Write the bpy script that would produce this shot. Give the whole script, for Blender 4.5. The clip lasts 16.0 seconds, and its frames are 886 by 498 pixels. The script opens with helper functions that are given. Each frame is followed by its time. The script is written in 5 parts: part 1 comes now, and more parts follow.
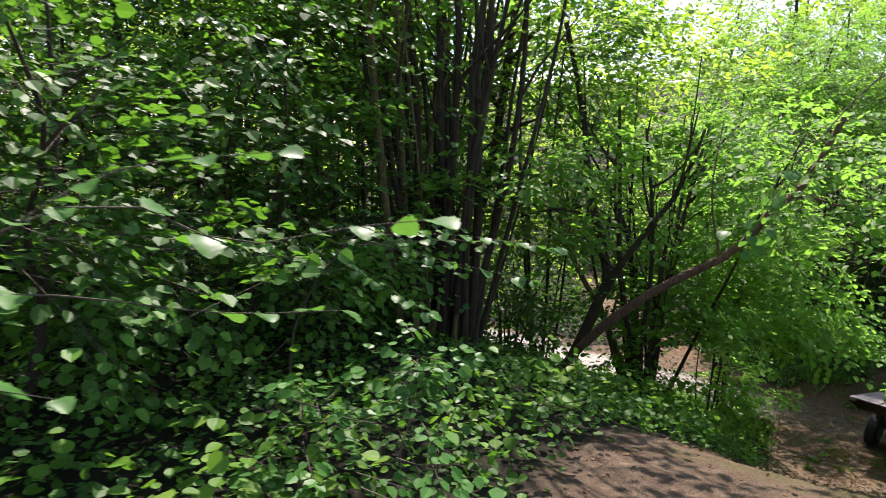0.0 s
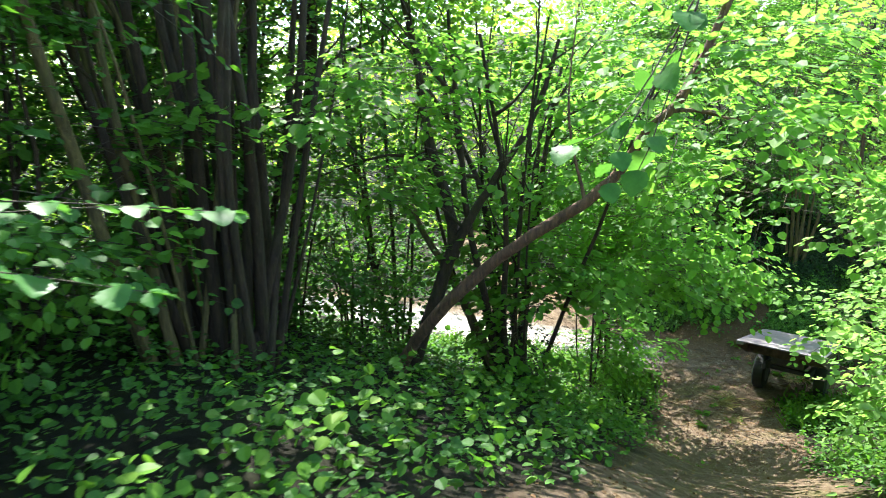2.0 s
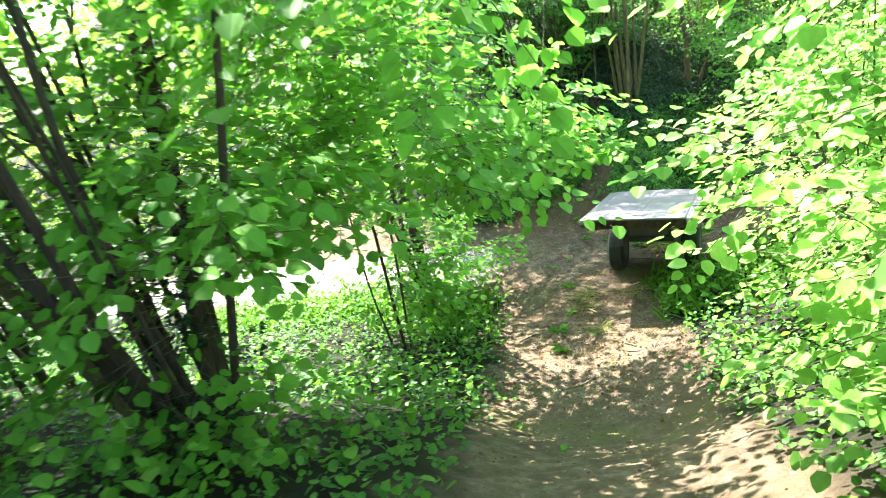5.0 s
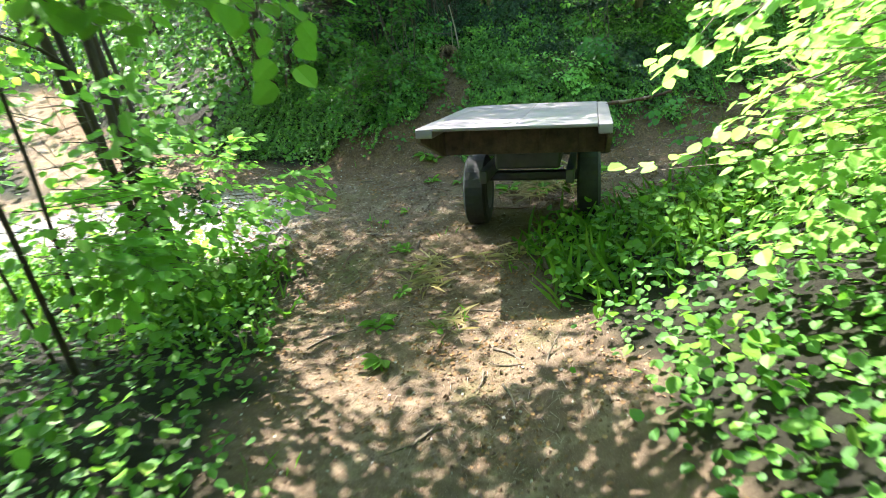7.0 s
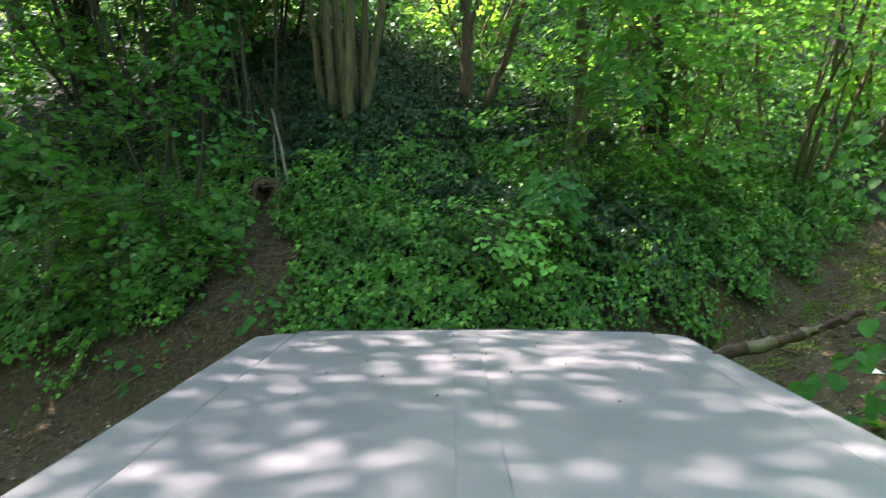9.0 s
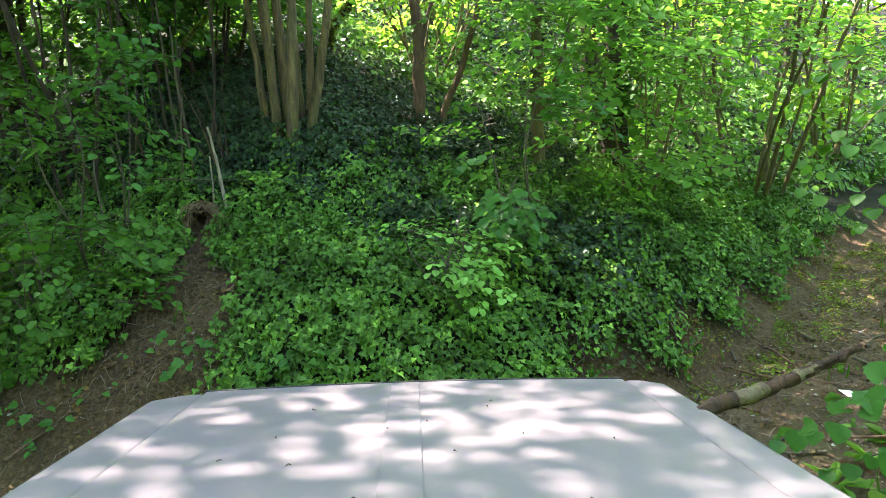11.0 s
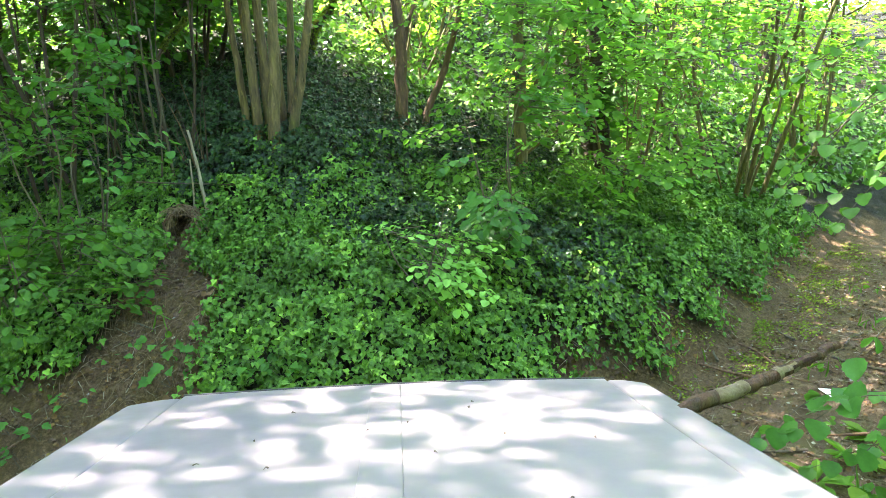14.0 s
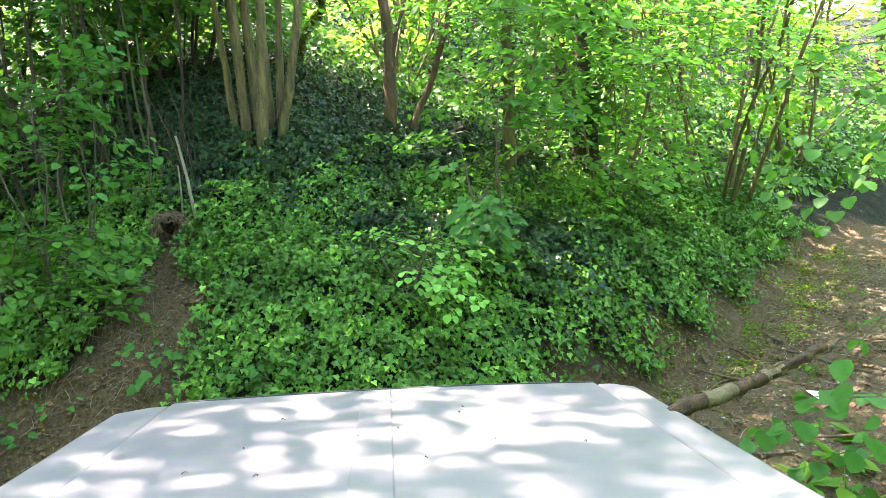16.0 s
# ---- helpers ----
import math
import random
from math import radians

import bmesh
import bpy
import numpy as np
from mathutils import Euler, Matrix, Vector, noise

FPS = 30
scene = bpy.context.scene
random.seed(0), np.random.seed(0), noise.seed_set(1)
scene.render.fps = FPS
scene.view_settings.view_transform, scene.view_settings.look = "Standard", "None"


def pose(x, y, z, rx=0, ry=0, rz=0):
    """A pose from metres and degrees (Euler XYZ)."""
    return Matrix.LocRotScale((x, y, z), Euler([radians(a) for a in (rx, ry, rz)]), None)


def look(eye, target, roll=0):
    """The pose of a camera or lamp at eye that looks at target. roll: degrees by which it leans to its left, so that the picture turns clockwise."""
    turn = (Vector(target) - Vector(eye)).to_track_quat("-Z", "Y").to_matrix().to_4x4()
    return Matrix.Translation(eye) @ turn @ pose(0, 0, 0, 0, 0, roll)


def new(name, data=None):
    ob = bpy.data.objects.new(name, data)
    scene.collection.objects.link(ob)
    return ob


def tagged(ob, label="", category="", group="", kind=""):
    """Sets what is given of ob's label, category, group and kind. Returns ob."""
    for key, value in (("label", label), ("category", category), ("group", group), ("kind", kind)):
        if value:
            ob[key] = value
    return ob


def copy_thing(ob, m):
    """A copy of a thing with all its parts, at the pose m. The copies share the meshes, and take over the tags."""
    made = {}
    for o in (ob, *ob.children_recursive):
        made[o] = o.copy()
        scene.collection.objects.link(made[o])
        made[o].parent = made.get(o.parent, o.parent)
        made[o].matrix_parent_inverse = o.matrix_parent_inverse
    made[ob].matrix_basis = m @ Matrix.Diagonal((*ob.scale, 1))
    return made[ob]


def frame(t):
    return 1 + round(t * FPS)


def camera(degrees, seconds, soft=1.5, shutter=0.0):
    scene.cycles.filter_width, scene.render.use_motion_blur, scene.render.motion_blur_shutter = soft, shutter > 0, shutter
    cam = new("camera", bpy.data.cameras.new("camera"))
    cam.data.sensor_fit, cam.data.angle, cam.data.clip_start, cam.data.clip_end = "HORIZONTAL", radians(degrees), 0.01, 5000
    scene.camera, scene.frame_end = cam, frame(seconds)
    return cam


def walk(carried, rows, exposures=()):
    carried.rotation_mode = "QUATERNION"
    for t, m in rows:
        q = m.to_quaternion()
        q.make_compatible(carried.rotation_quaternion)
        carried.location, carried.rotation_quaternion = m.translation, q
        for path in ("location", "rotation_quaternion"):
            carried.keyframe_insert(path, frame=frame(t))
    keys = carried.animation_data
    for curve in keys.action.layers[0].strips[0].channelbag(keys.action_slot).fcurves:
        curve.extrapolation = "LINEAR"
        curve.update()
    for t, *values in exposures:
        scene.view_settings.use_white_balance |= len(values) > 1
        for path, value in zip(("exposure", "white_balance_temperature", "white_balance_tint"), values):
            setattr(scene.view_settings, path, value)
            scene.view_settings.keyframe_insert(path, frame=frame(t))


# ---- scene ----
cam = camera(67.2, 16.0, soft=0.8, shutter=0.3)
PATH = [
    (0, (-1.314, -0.777, 6.551), (-0.996, 1.172, 6.233), 1.1),
    (0.5, (-0.967, -0.406, 6.404), (-0.584, 1.53, 6.076), -0.7),
    (1, (-0.615, 0.136, 6.379), (-0.164, 2.048, 6.006), -1.6),
    (1.5, (-0.286, 0.712, 6.284), (0.238, 2.6, 5.881), -2.1),
    (2, (0.157, 1.349, 6.16), (0.783, 3.198, 5.724), -2.3),
    (2.5, (0.565, 1.876, 6.095), (1.256, 3.692, 5.621), -3.2),
    (3, (0.952, 2.335, 5.99), (1.709, 4.114, 5.48), -4.6),
    (3.5, (1.368, 2.712, 5.861), (2.168, 4.464, 5.323), -6.4),
    (4, (1.966, 3.23, 5.611), (2.795, 4.948, 5.012), -9.6),
    (4.5, (2.692, 3.801, 5.294), (3.566, 5.472, 4.628), -14.0),
    (5, (3.368, 4.424, 4.899), (4.281, 6.048, 4.172), -14.3),
    (5.2, (3.615, 4.664, 4.779), (4.551, 6.259, 4.018), -14.2),
    (7.3, (6.523, 7.825, 2.584), (7.753, 9.117, 1.681), -8.3),
    (7.5, (7.031, 8.364, 2.372), (8.271, 9.638, 1.456), -8.0),
    (8, (8.12, 9.433, 2.06), (9.418, 10.676, 1.182), -6.9),
    (8.5, (9.101, 10.024, 1.949), (10.571, 11.223, 1.315), -5.4),
    (9, (9.579, 10.302, 1.901), (11.191, 11.376, 1.403), -3.0),
    (9.2, (9.609, 10.302, 1.914), (11.261, 11.327, 1.447), -2.5),
    (11.5, (9.957, 10.439, 1.858), (11.639, 11.421, 1.406), -3.6),
    (12, (9.943, 10.425, 1.856), (11.63, 11.401, 1.407), -3.6),
    (12.5, (9.931, 10.416, 1.855), (11.623, 11.384, 1.409), -3.6),
    (13, (9.933, 10.418, 1.856), (11.63, 11.378, 1.411), -3.7),
    (13.5, (9.933, 10.418, 1.856), (11.635, 11.37, 1.411), -3.6),
    (14, (9.933, 10.418, 1.856), (11.638, 11.363, 1.41), -3.6),
    (14.5, (9.931, 10.416, 1.854), (11.641, 11.354, 1.411), -3.7),
    (15, (9.931, 10.416, 1.856), (11.646, 11.347, 1.416), -3.6),
    (15.5, (9.93, 10.415, 1.856), (11.649, 11.34, 1.42), -3.7),
    (16, (9.932, 10.417, 1.856), (11.655, 11.336, 1.423), -3.7),
]
EXPOSURES = [(0.0, 1.35, 6600, 28), (0.5, 0.9, 6300, 16), (1.0, 0.95, 6250, 13), (1.5, 1.65, 6250, 12), (2.0, 2.35, 6200, 11), (2.5, 2.85, 6200, 11), (3.5, 3.25, 6250, 12), (5.0, 3.5, 6250, 11), (7.5, 3.0, 6200, 15),
             (8.5, 2.6, 6250, 15), (9.0, 2.85, 6300, 17), (11.5, 3.5, 6650, 22), (13.0, 3.93, 6650, 21), (16.0, 4.0, 6650, 21)]
walk(cam, [(t, look(eye, target, roll)) for t, eye, target, roll in PATH], EXPOSURES)


# ---- daylight: high sun ahead of the starting car, filtered by the canopy ----
SUN_AZ, SUN_EL = 12.0, 56.0   # degrees clockwise from +y, above the horizon
world = bpy.data.worlds.new("sky")
scene.world = world
world.use_nodes = True
wn = world.node_tree.nodes
sky = wn.new("ShaderNodeTexSky")
sky.sky_type, sky.sun_disc = "NISHITA", False
sky.sun_elevation, sky.sun_rotation = radians(SUN_EL), radians(SUN_AZ)
wn["Background"].inputs["Strength"].default_value = 0.15
world.node_tree.links.new(sky.outputs[0], wn["Background"].inputs["Color"])
lamp = bpy.data.lights.new("sun", "SUN")
lamp.energy, lamp.angle, lamp.color = 5.0, radians(0.5), (1.0, 0.95, 0.86)
sun = new("sun", lamp)
sun_from = Vector((math.sin(radians(SUN_AZ)) * math.cos(radians(SUN_EL)),
                   math.cos(radians(SUN_AZ)) * math.cos(radians(SUN_EL)), math.sin(radians(SUN_EL))))
sun.matrix_world = look(sun_from * 60, (0, 0, 0))



# ---- materials ----
def material(name):
    m = bpy.data.materials.new(name)
    m.use_nodes = True
    t = m.node_tree
    return m, t, t.nodes["Principled BSDF"]


def ramp(t, source, stops):
    r = t.nodes.new("ShaderNodeValToRGB")
    els = r.color_ramp.elements
    while len(els) < len(stops):
        els.new(0.5)
    for el, (at, col) in zip(els, stops):
        el.position, el.color = at, (*col, 1)
    t.links.new(source, r.inputs[0])
    return r.outputs[0]


def noise_tex(t, scale, detail=4, rough=0.6, stretch=None):
    co = t.nodes.new("ShaderNodeTexCoord")
    src = co.outputs["Object"]
    if stretch:
        mp = t.nodes.new("ShaderNodeMapping")
        mp.inputs["Scale"].default_value = stretch
        t.links.new(src, mp.inputs[0])
        src = mp.outputs[0]
    n = t.nodes.new("ShaderNodeTexNoise")
    n.inputs["Scale"].default_value, n.inputs["Detail"].default_value = scale, detail
    n.inputs["Roughness"].default_value = rough
    t.links.new(src, n.inputs["Vector"])
    return n.outputs["Fac"]


def bump(t, bsdf, height, strength, dist):
    b = t.nodes.new("ShaderNodeBump")
    b.inputs["Strength"].default_value, b.inputs["Distance"].default_value = strength, dist
    t.links.new(height, b.inputs["Height"])
    t.links.new(b.outputs[0], bsdf.inputs["Normal"])


def mix(t, fac, a, b, kind="MIX"):
    m = t.nodes.new("ShaderNodeMix")
    m.data_type, m.blend_type = "RGBA", kind
    if isinstance(fac, float):
        m.inputs[0].default_value = fac
    else:
        t.links.new(fac, m.inputs[0])
    for sock, v in ((m.inputs[6], a), (m.inputs[7], b)):
        if isinstance(v, tuple):
            sock.default_value = (*v, 1)
        else:
            t.links.new(v, sock)
    return m.outputs[2]


def leaf_material(name, dark, mid, pale, glow, through_share=0.45, rough=0.5, patches=(1.1, 0.5, 1.5), shine=0.14):
    """Leaves: a waxy face and daylight passing through the blade; each leaf its own shade."""
    m, t, b = material(name)
    geo = t.nodes.new("ShaderNodeNewGeometry")
    col = ramp(t, geo.outputs["Random Per Island"], [(0.0, dark), (0.4, mid), (0.75, mid), (1.0, pale)])
    size, old, young = patches
    patch = noise_tex(t, size, 3, 0.6)
    col = mix(t, 1.0, col, ramp(t, patch, [(0.34, (old, old * 1.1, old * 1.2)), (0.52, (1, 1, 1)), (0.68, (young, young * 0.87, young * 0.67))]), "MULTIPLY")
    vein = noise_tex(t, 60, 2)
    col = mix(t, 0.25, col, ramp(t, vein, [(0.3, dark), (0.7, pale)]))
    t.links.new(col, b.inputs["Base Color"])
    b.inputs["Roughness"].default_value = rough
    b.inputs["Specular IOR Level"].default_value = shine
    tr = t.nodes.new("ShaderNodeBsdfTranslucent")
    t.links.new(mix(t, 0.6, col, glow), tr.inputs["Color"])
    ms = t.nodes.new("ShaderNodeMixShader")
    ms.inputs[0].default_value = through_share
    t.links.new(b.outputs[0], ms.inputs[1])
    t.links.new(tr.outputs[0], ms.inputs[2])
    t.links.new(ms.outputs[0], t.nodes["Material Output"].inputs["Surface"])
    return m


HAZEL = leaf_material("hazel_leaf", (0.045, 0.13, 0.018), (0.085, 0.21, 0.03), (0.15, 0.29, 0.05), (0.34, 0.74, 0.07), 0.52)
# Bramble leaf; also the darker hazel leaf, with shade put into its colour.
BRAMBLE_AND_SHADE = leaf_material("bramble_and_shaded_leaf", (0.022, 0.06, 0.014), (0.052, 0.135, 0.027), (0.09, 0.23, 0.035), (0.16, 0.44, 0.02), 0.38)
IVY = leaf_material("ivy_leaf", (0.011, 0.03, 0.008), (0.066, 0.168, 0.028), (0.2, 0.39, 0.062), (0.14, 0.36, 0.03), 0.12, 0.38, (2.6, 0.28, 1.7), 0.1)
# Old ivy, and upper-bank ivy whose shade is put into the leaf colour.
SHADED_OLD_IVY = leaf_material("shaded_old_ivy_leaf", (0.005, 0.014, 0.006), (0.016, 0.042, 0.013), (0.045, 0.1, 0.028), (0.05, 0.12, 0.02), 0.06, 0.34, (2.0, 0.5, 1.4), 0.2)
SHOOT = leaf_material("shoot_leaf", (0.03, 0.11, 0.018), (0.045, 0.15, 0.026), (0.08, 0.2, 0.04), (0.16, 0.42, 0.04), 0.34, 0.42)
GRASS = leaf_material("grass_blade", (0.045, 0.13, 0.012), (0.075, 0.19, 0.02), (0.15, 0.25, 0.04), (0.2, 0.44, 0.03), 0.4, 0.5)
CANOPY = leaf_material("canopy_leaf", (0.06, 0.14, 0.008), (0.1, 0.22, 0.014), (0.16, 0.29, 0.02), (0.5, 0.84, 0.07), 0.6)
YOUNG = leaf_material("young_leaf", (0.13, 0.3, 0.05), (0.19, 0.42, 0.08), (0.27, 0.52, 0.12), (0.3, 0.62, 0.09), 0.4)
MOSS = leaf_material("moss_cushion", (0.07, 0.1, 0.012), (0.14, 0.19, 0.02), (0.24, 0.29, 0.04), (0.2, 0.26, 0.03), 0.15, 0.9)
STRAW = leaf_material("dry_straw", (0.2, 0.17, 0.07), (0.34, 0.3, 0.14), (0.5, 0.45, 0.24), (0.4, 0.36, 0.16), 0.25, 0.7)
# Hazel leaf for the verge bushes, sunlight put into its paler colour.
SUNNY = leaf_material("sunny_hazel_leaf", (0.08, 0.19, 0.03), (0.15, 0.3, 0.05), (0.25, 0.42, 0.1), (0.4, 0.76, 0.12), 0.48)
DEADLEAF = leaf_material("dead_leaf", (0.06, 0.032, 0.014), (0.13, 0.075, 0.034), (0.26, 0.17, 0.085), (0.2, 0.12, 0.05), 0.1, 0.8)


def bark_material(name, low, high, moss=0.25):
    m, t, b = material(name)
    n1 = noise_tex(t, 9, 8, 0.65, (3.0, 3.0, 0.5))
    n2 = noise_tex(t, 2.2, 3)
    n3 = noise_tex(t, 34, 4, 0.6, (1, 1, 0.3))
    col = ramp(t, n1, [(0.3, low), (0.7, high)])
    col = mix(t, ramp(t, n2, [(0.52, (0, 0, 0)), (0.72, (moss * 2, moss * 2, moss * 2))]), col, (0.07, 0.085, 0.025))
    col = mix(t, ramp(t, n3, [(0.62, (0, 0, 0)), (0.7, (0.5, 0.5, 0.5))]), col, tuple(min(1, c * 1.9) for c in high))
    t.links.new(col, b.inputs["Base Color"])
    b.inputs["Roughness"].default_value = 0.88
    bump(t, b, n1, 1.0, 0.03)
    return m


BARK_DARK = bark_material("dark_bark", (0.012, 0.0075, 0.004), (0.06, 0.034, 0.016), 0.12)
BARK_HAZEL = bark_material("hazel_bark", (0.04, 0.03, 0.01), (0.19, 0.14, 0.05), 0.35)
BARK_RED = bark_material("reddish_bark", (0.035, 0.018, 0.01), (0.2, 0.105, 0.055), 0.12)
TWIG = bark_material("twig_bark", (0.04, 0.03, 0.02), (0.13, 0.1, 0.065), 0.2)
ROOT = bark_material("dry_root", (0.1, 0.06, 0.032), (0.26, 0.17, 0.1), 0.05)
BARK_PALE = bark_material("pale_hazel_bark", (0.03, 0.022, 0.009), (0.22, 0.15, 0.058), 0.42)
BRANCH = bark_material("branch_bark", (0.022, 0.01, 0.006), (0.1, 0.042, 0.021), 0.04)
PEELED = bark_material("peeled_wood", (0.1, 0.066, 0.036), (0.2, 0.145, 0.085), 0.05)
DEADWOOD = bark_material("dead_wood", (0.14, 0.1, 0.07), (0.36, 0.29, 0.21), 0.1)


def soil_material():
    m, t, b = material("woodland_soil")
    att = t.nodes.new("ShaderNodeAttribute")
    att.attribute_name = "bare"
    big = noise_tex(t, 0.8, 5)
    mid = noise_tex(t, 4.5, 8, 0.72)
    fine = noise_tex(t, 38, 8, 0.75)
    speck = noise_tex(t, 160, 3, 0.5)
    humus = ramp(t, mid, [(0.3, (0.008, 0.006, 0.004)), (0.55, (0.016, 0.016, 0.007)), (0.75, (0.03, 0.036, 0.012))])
    packed = ramp(t, mid, [(0.25, (0.046, 0.03, 0.017)), (0.5, (0.12, 0.083, 0.052)), (0.75, (0.26, 0.2, 0.13))])
    packed = mix(t, ramp(t, big, [(0.45, (0, 0, 0)), (0.65, (0.6, 0.6, 0.6))]), packed, (0.15, 0.105, 0.062))
    packed = mix(t, ramp(t, fine, [(0.55, (0, 0, 0)), (0.68, (0.6, 0.6, 0.6))]), packed, (0.05, 0.034, 0.022))
    packed = mix(t, ramp(t, speck, [(0.64, (0, 0, 0)), (0.68, (0.7, 0.7, 0.7))]), packed, (0.36, 0.29, 0.2))
    moss = mix(t, ramp(t, big, [(0.56, (0, 0, 0)), (0.68, (0.55, 0.55, 0.55))]), packed, (0.09, 0.1, 0.025))
    # Paler path in the clearing: its sunlit whiteness is put into the colour.
    sunlit_path = t.nodes.new("ShaderNodeAttribute")
    sunlit_path.attribute_name = "sunlit_path"
    pale = ramp(t, fine, [(0.35, (0.2, 0.18, 0.15)), (0.6, (0.42, 0.39, 0.35))])
    moss = mix(t, sunlit_path.outputs["Fac"], moss, pale)
    damp = t.nodes.new("ShaderNodeAttribute")
    damp.attribute_name = "damp"
    dark = ramp(t, fine, [(0.3, (0.026, 0.016, 0.009)), (0.52, (0.125, 0.073, 0.038)), (0.72, (0.27, 0.17, 0.1))])
    moss = mix(t, damp.outputs["Fac"], moss, dark)
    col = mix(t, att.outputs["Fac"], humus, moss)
    t.links.new(col, b.inputs["Base Color"])
    b.inputs["Roughness"].default_value = 0.95
    b.inputs["Specular IOR Level"].default_value = 0.2
    both = t.nodes.new("ShaderNodeMath")
    both.operation = "ADD"
    t.links.new(fine, both.inputs[0])
    t.links.new(mid, both.inputs[1])
    bump(t, b, both.outputs[0], 1.0, 0.045)
    return m


SOIL = soil_material()


def simple(name, col, rough, metal=0.0, var=0.15, scale=8):
    m, t, b = material(name)
    n = noise_tex(t, scale, 5)
    c = ramp(t, n, [(0.3, tuple(x * (1 - var) for x in col)), (0.7, tuple(min(1, x * (1 + var)) for x in col))])
    t.links.new(c, b.inputs["Base Color"])
    r = t.nodes.new("ShaderNodeMapRange")
    r.inputs["To Min"].default_value, r.inputs["To Max"].default_value = rough * 0.75, min(1, rough * 1.3)
    t.links.new(noise_tex(t, scale * 3, 4), r.inputs["Value"])
    t.links.new(r.outputs[0], b.inputs["Roughness"])
    b.inputs["Metallic"].default_value = metal
    return m


EARTH = simple("crumbled_earth", (0.088, 0.051, 0.027), 0.95, 0.0, 0.5, 12)
STONE = simple("pale_stone", (0.3, 0.27, 0.22), 0.85, 0.0, 0.4, 10)
PAINT = simple("dusty_grey_paint", (0.168, 0.143, 0.152), 0.42, 0.0, 0.07, 3)
MUD = simple("mud_splashed_paint", (0.085, 0.06, 0.04), 0.9, 0.0, 0.55, 9)
RUBBER = simple("black_rubber", (0.02, 0.02, 0.02), 0.75)
STEEL = simple("dark_steel", (0.08, 0.08, 0.08), 0.5, 0.6)
LITTER = simple("white_paper", (0.75, 0.75, 0.73), 0.7)


# ---- mesh helpers ----
def link(name, data, parent=None, label=""):
    ob = new(name, data)
    if parent:
        ob.parent = parent
    if label:
        ob["label"] = label
    return ob


def raw_mesh(name, verts, sizes, loops, mat, smooth=False):
    """A mesh from arrays: corner points, corners of each face, corner indices."""
    me = bpy.data.meshes.new(name)
    verts = np.asarray(verts, dtype=np.float32).reshape(-1, 3)
    sizes, loops = np.asarray(sizes, dtype=np.int32), np.asarray(loops, dtype=np.int32).ravel()
    me.vertices.add(len(verts))
    me.vertices.foreach_set("co", verts.ravel())
    me.loops.add(len(loops))
    me.loops.foreach_set("vertex_index", loops)
    me.polygons.add(len(sizes))
    me.polygons.foreach_set("loop_start", np.concatenate([[0], np.cumsum(sizes)[:-1]]).astype(np.int32))
    me.polygons.foreach_set("use_smooth", np.full(len(sizes), smooth))
    me.update(calc_edges=True)
    me.materials.append(mat)
    return me


def unit(v):
    v = np.asarray(v, dtype=float)
    return v / np.maximum(np.linalg.norm(v, axis=-1, keepdims=True), 1e-9)


# outlines of half a leaf: share of the length, share of the width
OVAL = ((0.0, 0.0), (0.22, 0.4), (0.62, 0.44), (1.0, 0.0))
ROUND = ((0.0, 0.0), (0.03, 0.2), (0.2, 0.42), (0.5, 0.46), (0.76, 0.3), (0.9, 0.1), (1.0, 0.0))
MID = ((0.0, 0.0), (0.1, 0.34), (0.5, 0.47), (0.84, 0.24), (1.0, 0.0))
IVY_OUT = ((0.0, 0.0), (-0.1, 0.3), (0.22, 0.54), (0.44, 0.29), (1.0, 0.0))
BLADE = ((0.0, 0.0), (0.02, 0.025), (0.5, 0.03), (1.0, 0.0))


def leaf_mesh(name, at, tip, up, size, mat, outline=OVAL, fold=0.18, droop=0.12):
    """Many leaves, each two halves folded along the midrib, tip hanging a little."""
    at, tip, size = np.asarray(at, float), unit(tip), np.asarray(size, float)[:, None]
    side = unit(np.cross(tip, up))
    nrm = np.cross(side, tip)
    n, k = len(at), len(outline)

    def spot(l, w):
        return at + tip * size * l + side * size * w + nrm * size * (abs(w) * fold - droop * l * l)
    v = np.stack([spot(l, w) for l, w in outline] + [spot(l, -w) for l, w in outline[-2:0:-1]], axis=1)
    m = 2 * k - 2
    face = list(range(k)) + [0] + list(range(k - 1, m))
    loops = ((np.arange(n) * m)[:, None] + np.array([face])).ravel()
    return raw_mesh(name, v, np.full(n * 2, k), loops, mat)


def tube_arrays(points, radii, sides=8, knobs=0.0, seed=0):
    p = np.asarray(points, float)
    r = np.asarray(radii, float)
    tan = unit(np.gradient(p, axis=0))
    ref = np.array([0.31, 0.87, 0.12]) if abs(tan[0][2]) > 0.7 else np.array([0.1, 0.2, 1.0])
    u = unit(np.cross(tan, ref))
    w = np.cross(tan, u)
    ang = np.linspace(0, 2 * np.pi, sides, endpoint=False)
    g = np.random.default_rng(seed)
    rr = r[:, None] * (1 + knobs * g.uniform(-1, 1, (len(p), sides)))
    v = p[:, None, :] + rr[..., None] * (np.cos(ang)[None, :, None] * u[:, None, :] + np.sin(ang)[None, :, None] * w[:, None, :])
    k = len(p)
    i, j = np.meshgrid(np.arange(k - 1), np.arange(sides), indexing="ij")
    j2 = (j + 1) % sides
    quads = np.stack([i * sides + j, i * sides + j2, (i + 1) * sides + j2, (i + 1) * sides + j], axis=-1).reshape(-1, 4)
    return v.reshape(-1, 3), quads


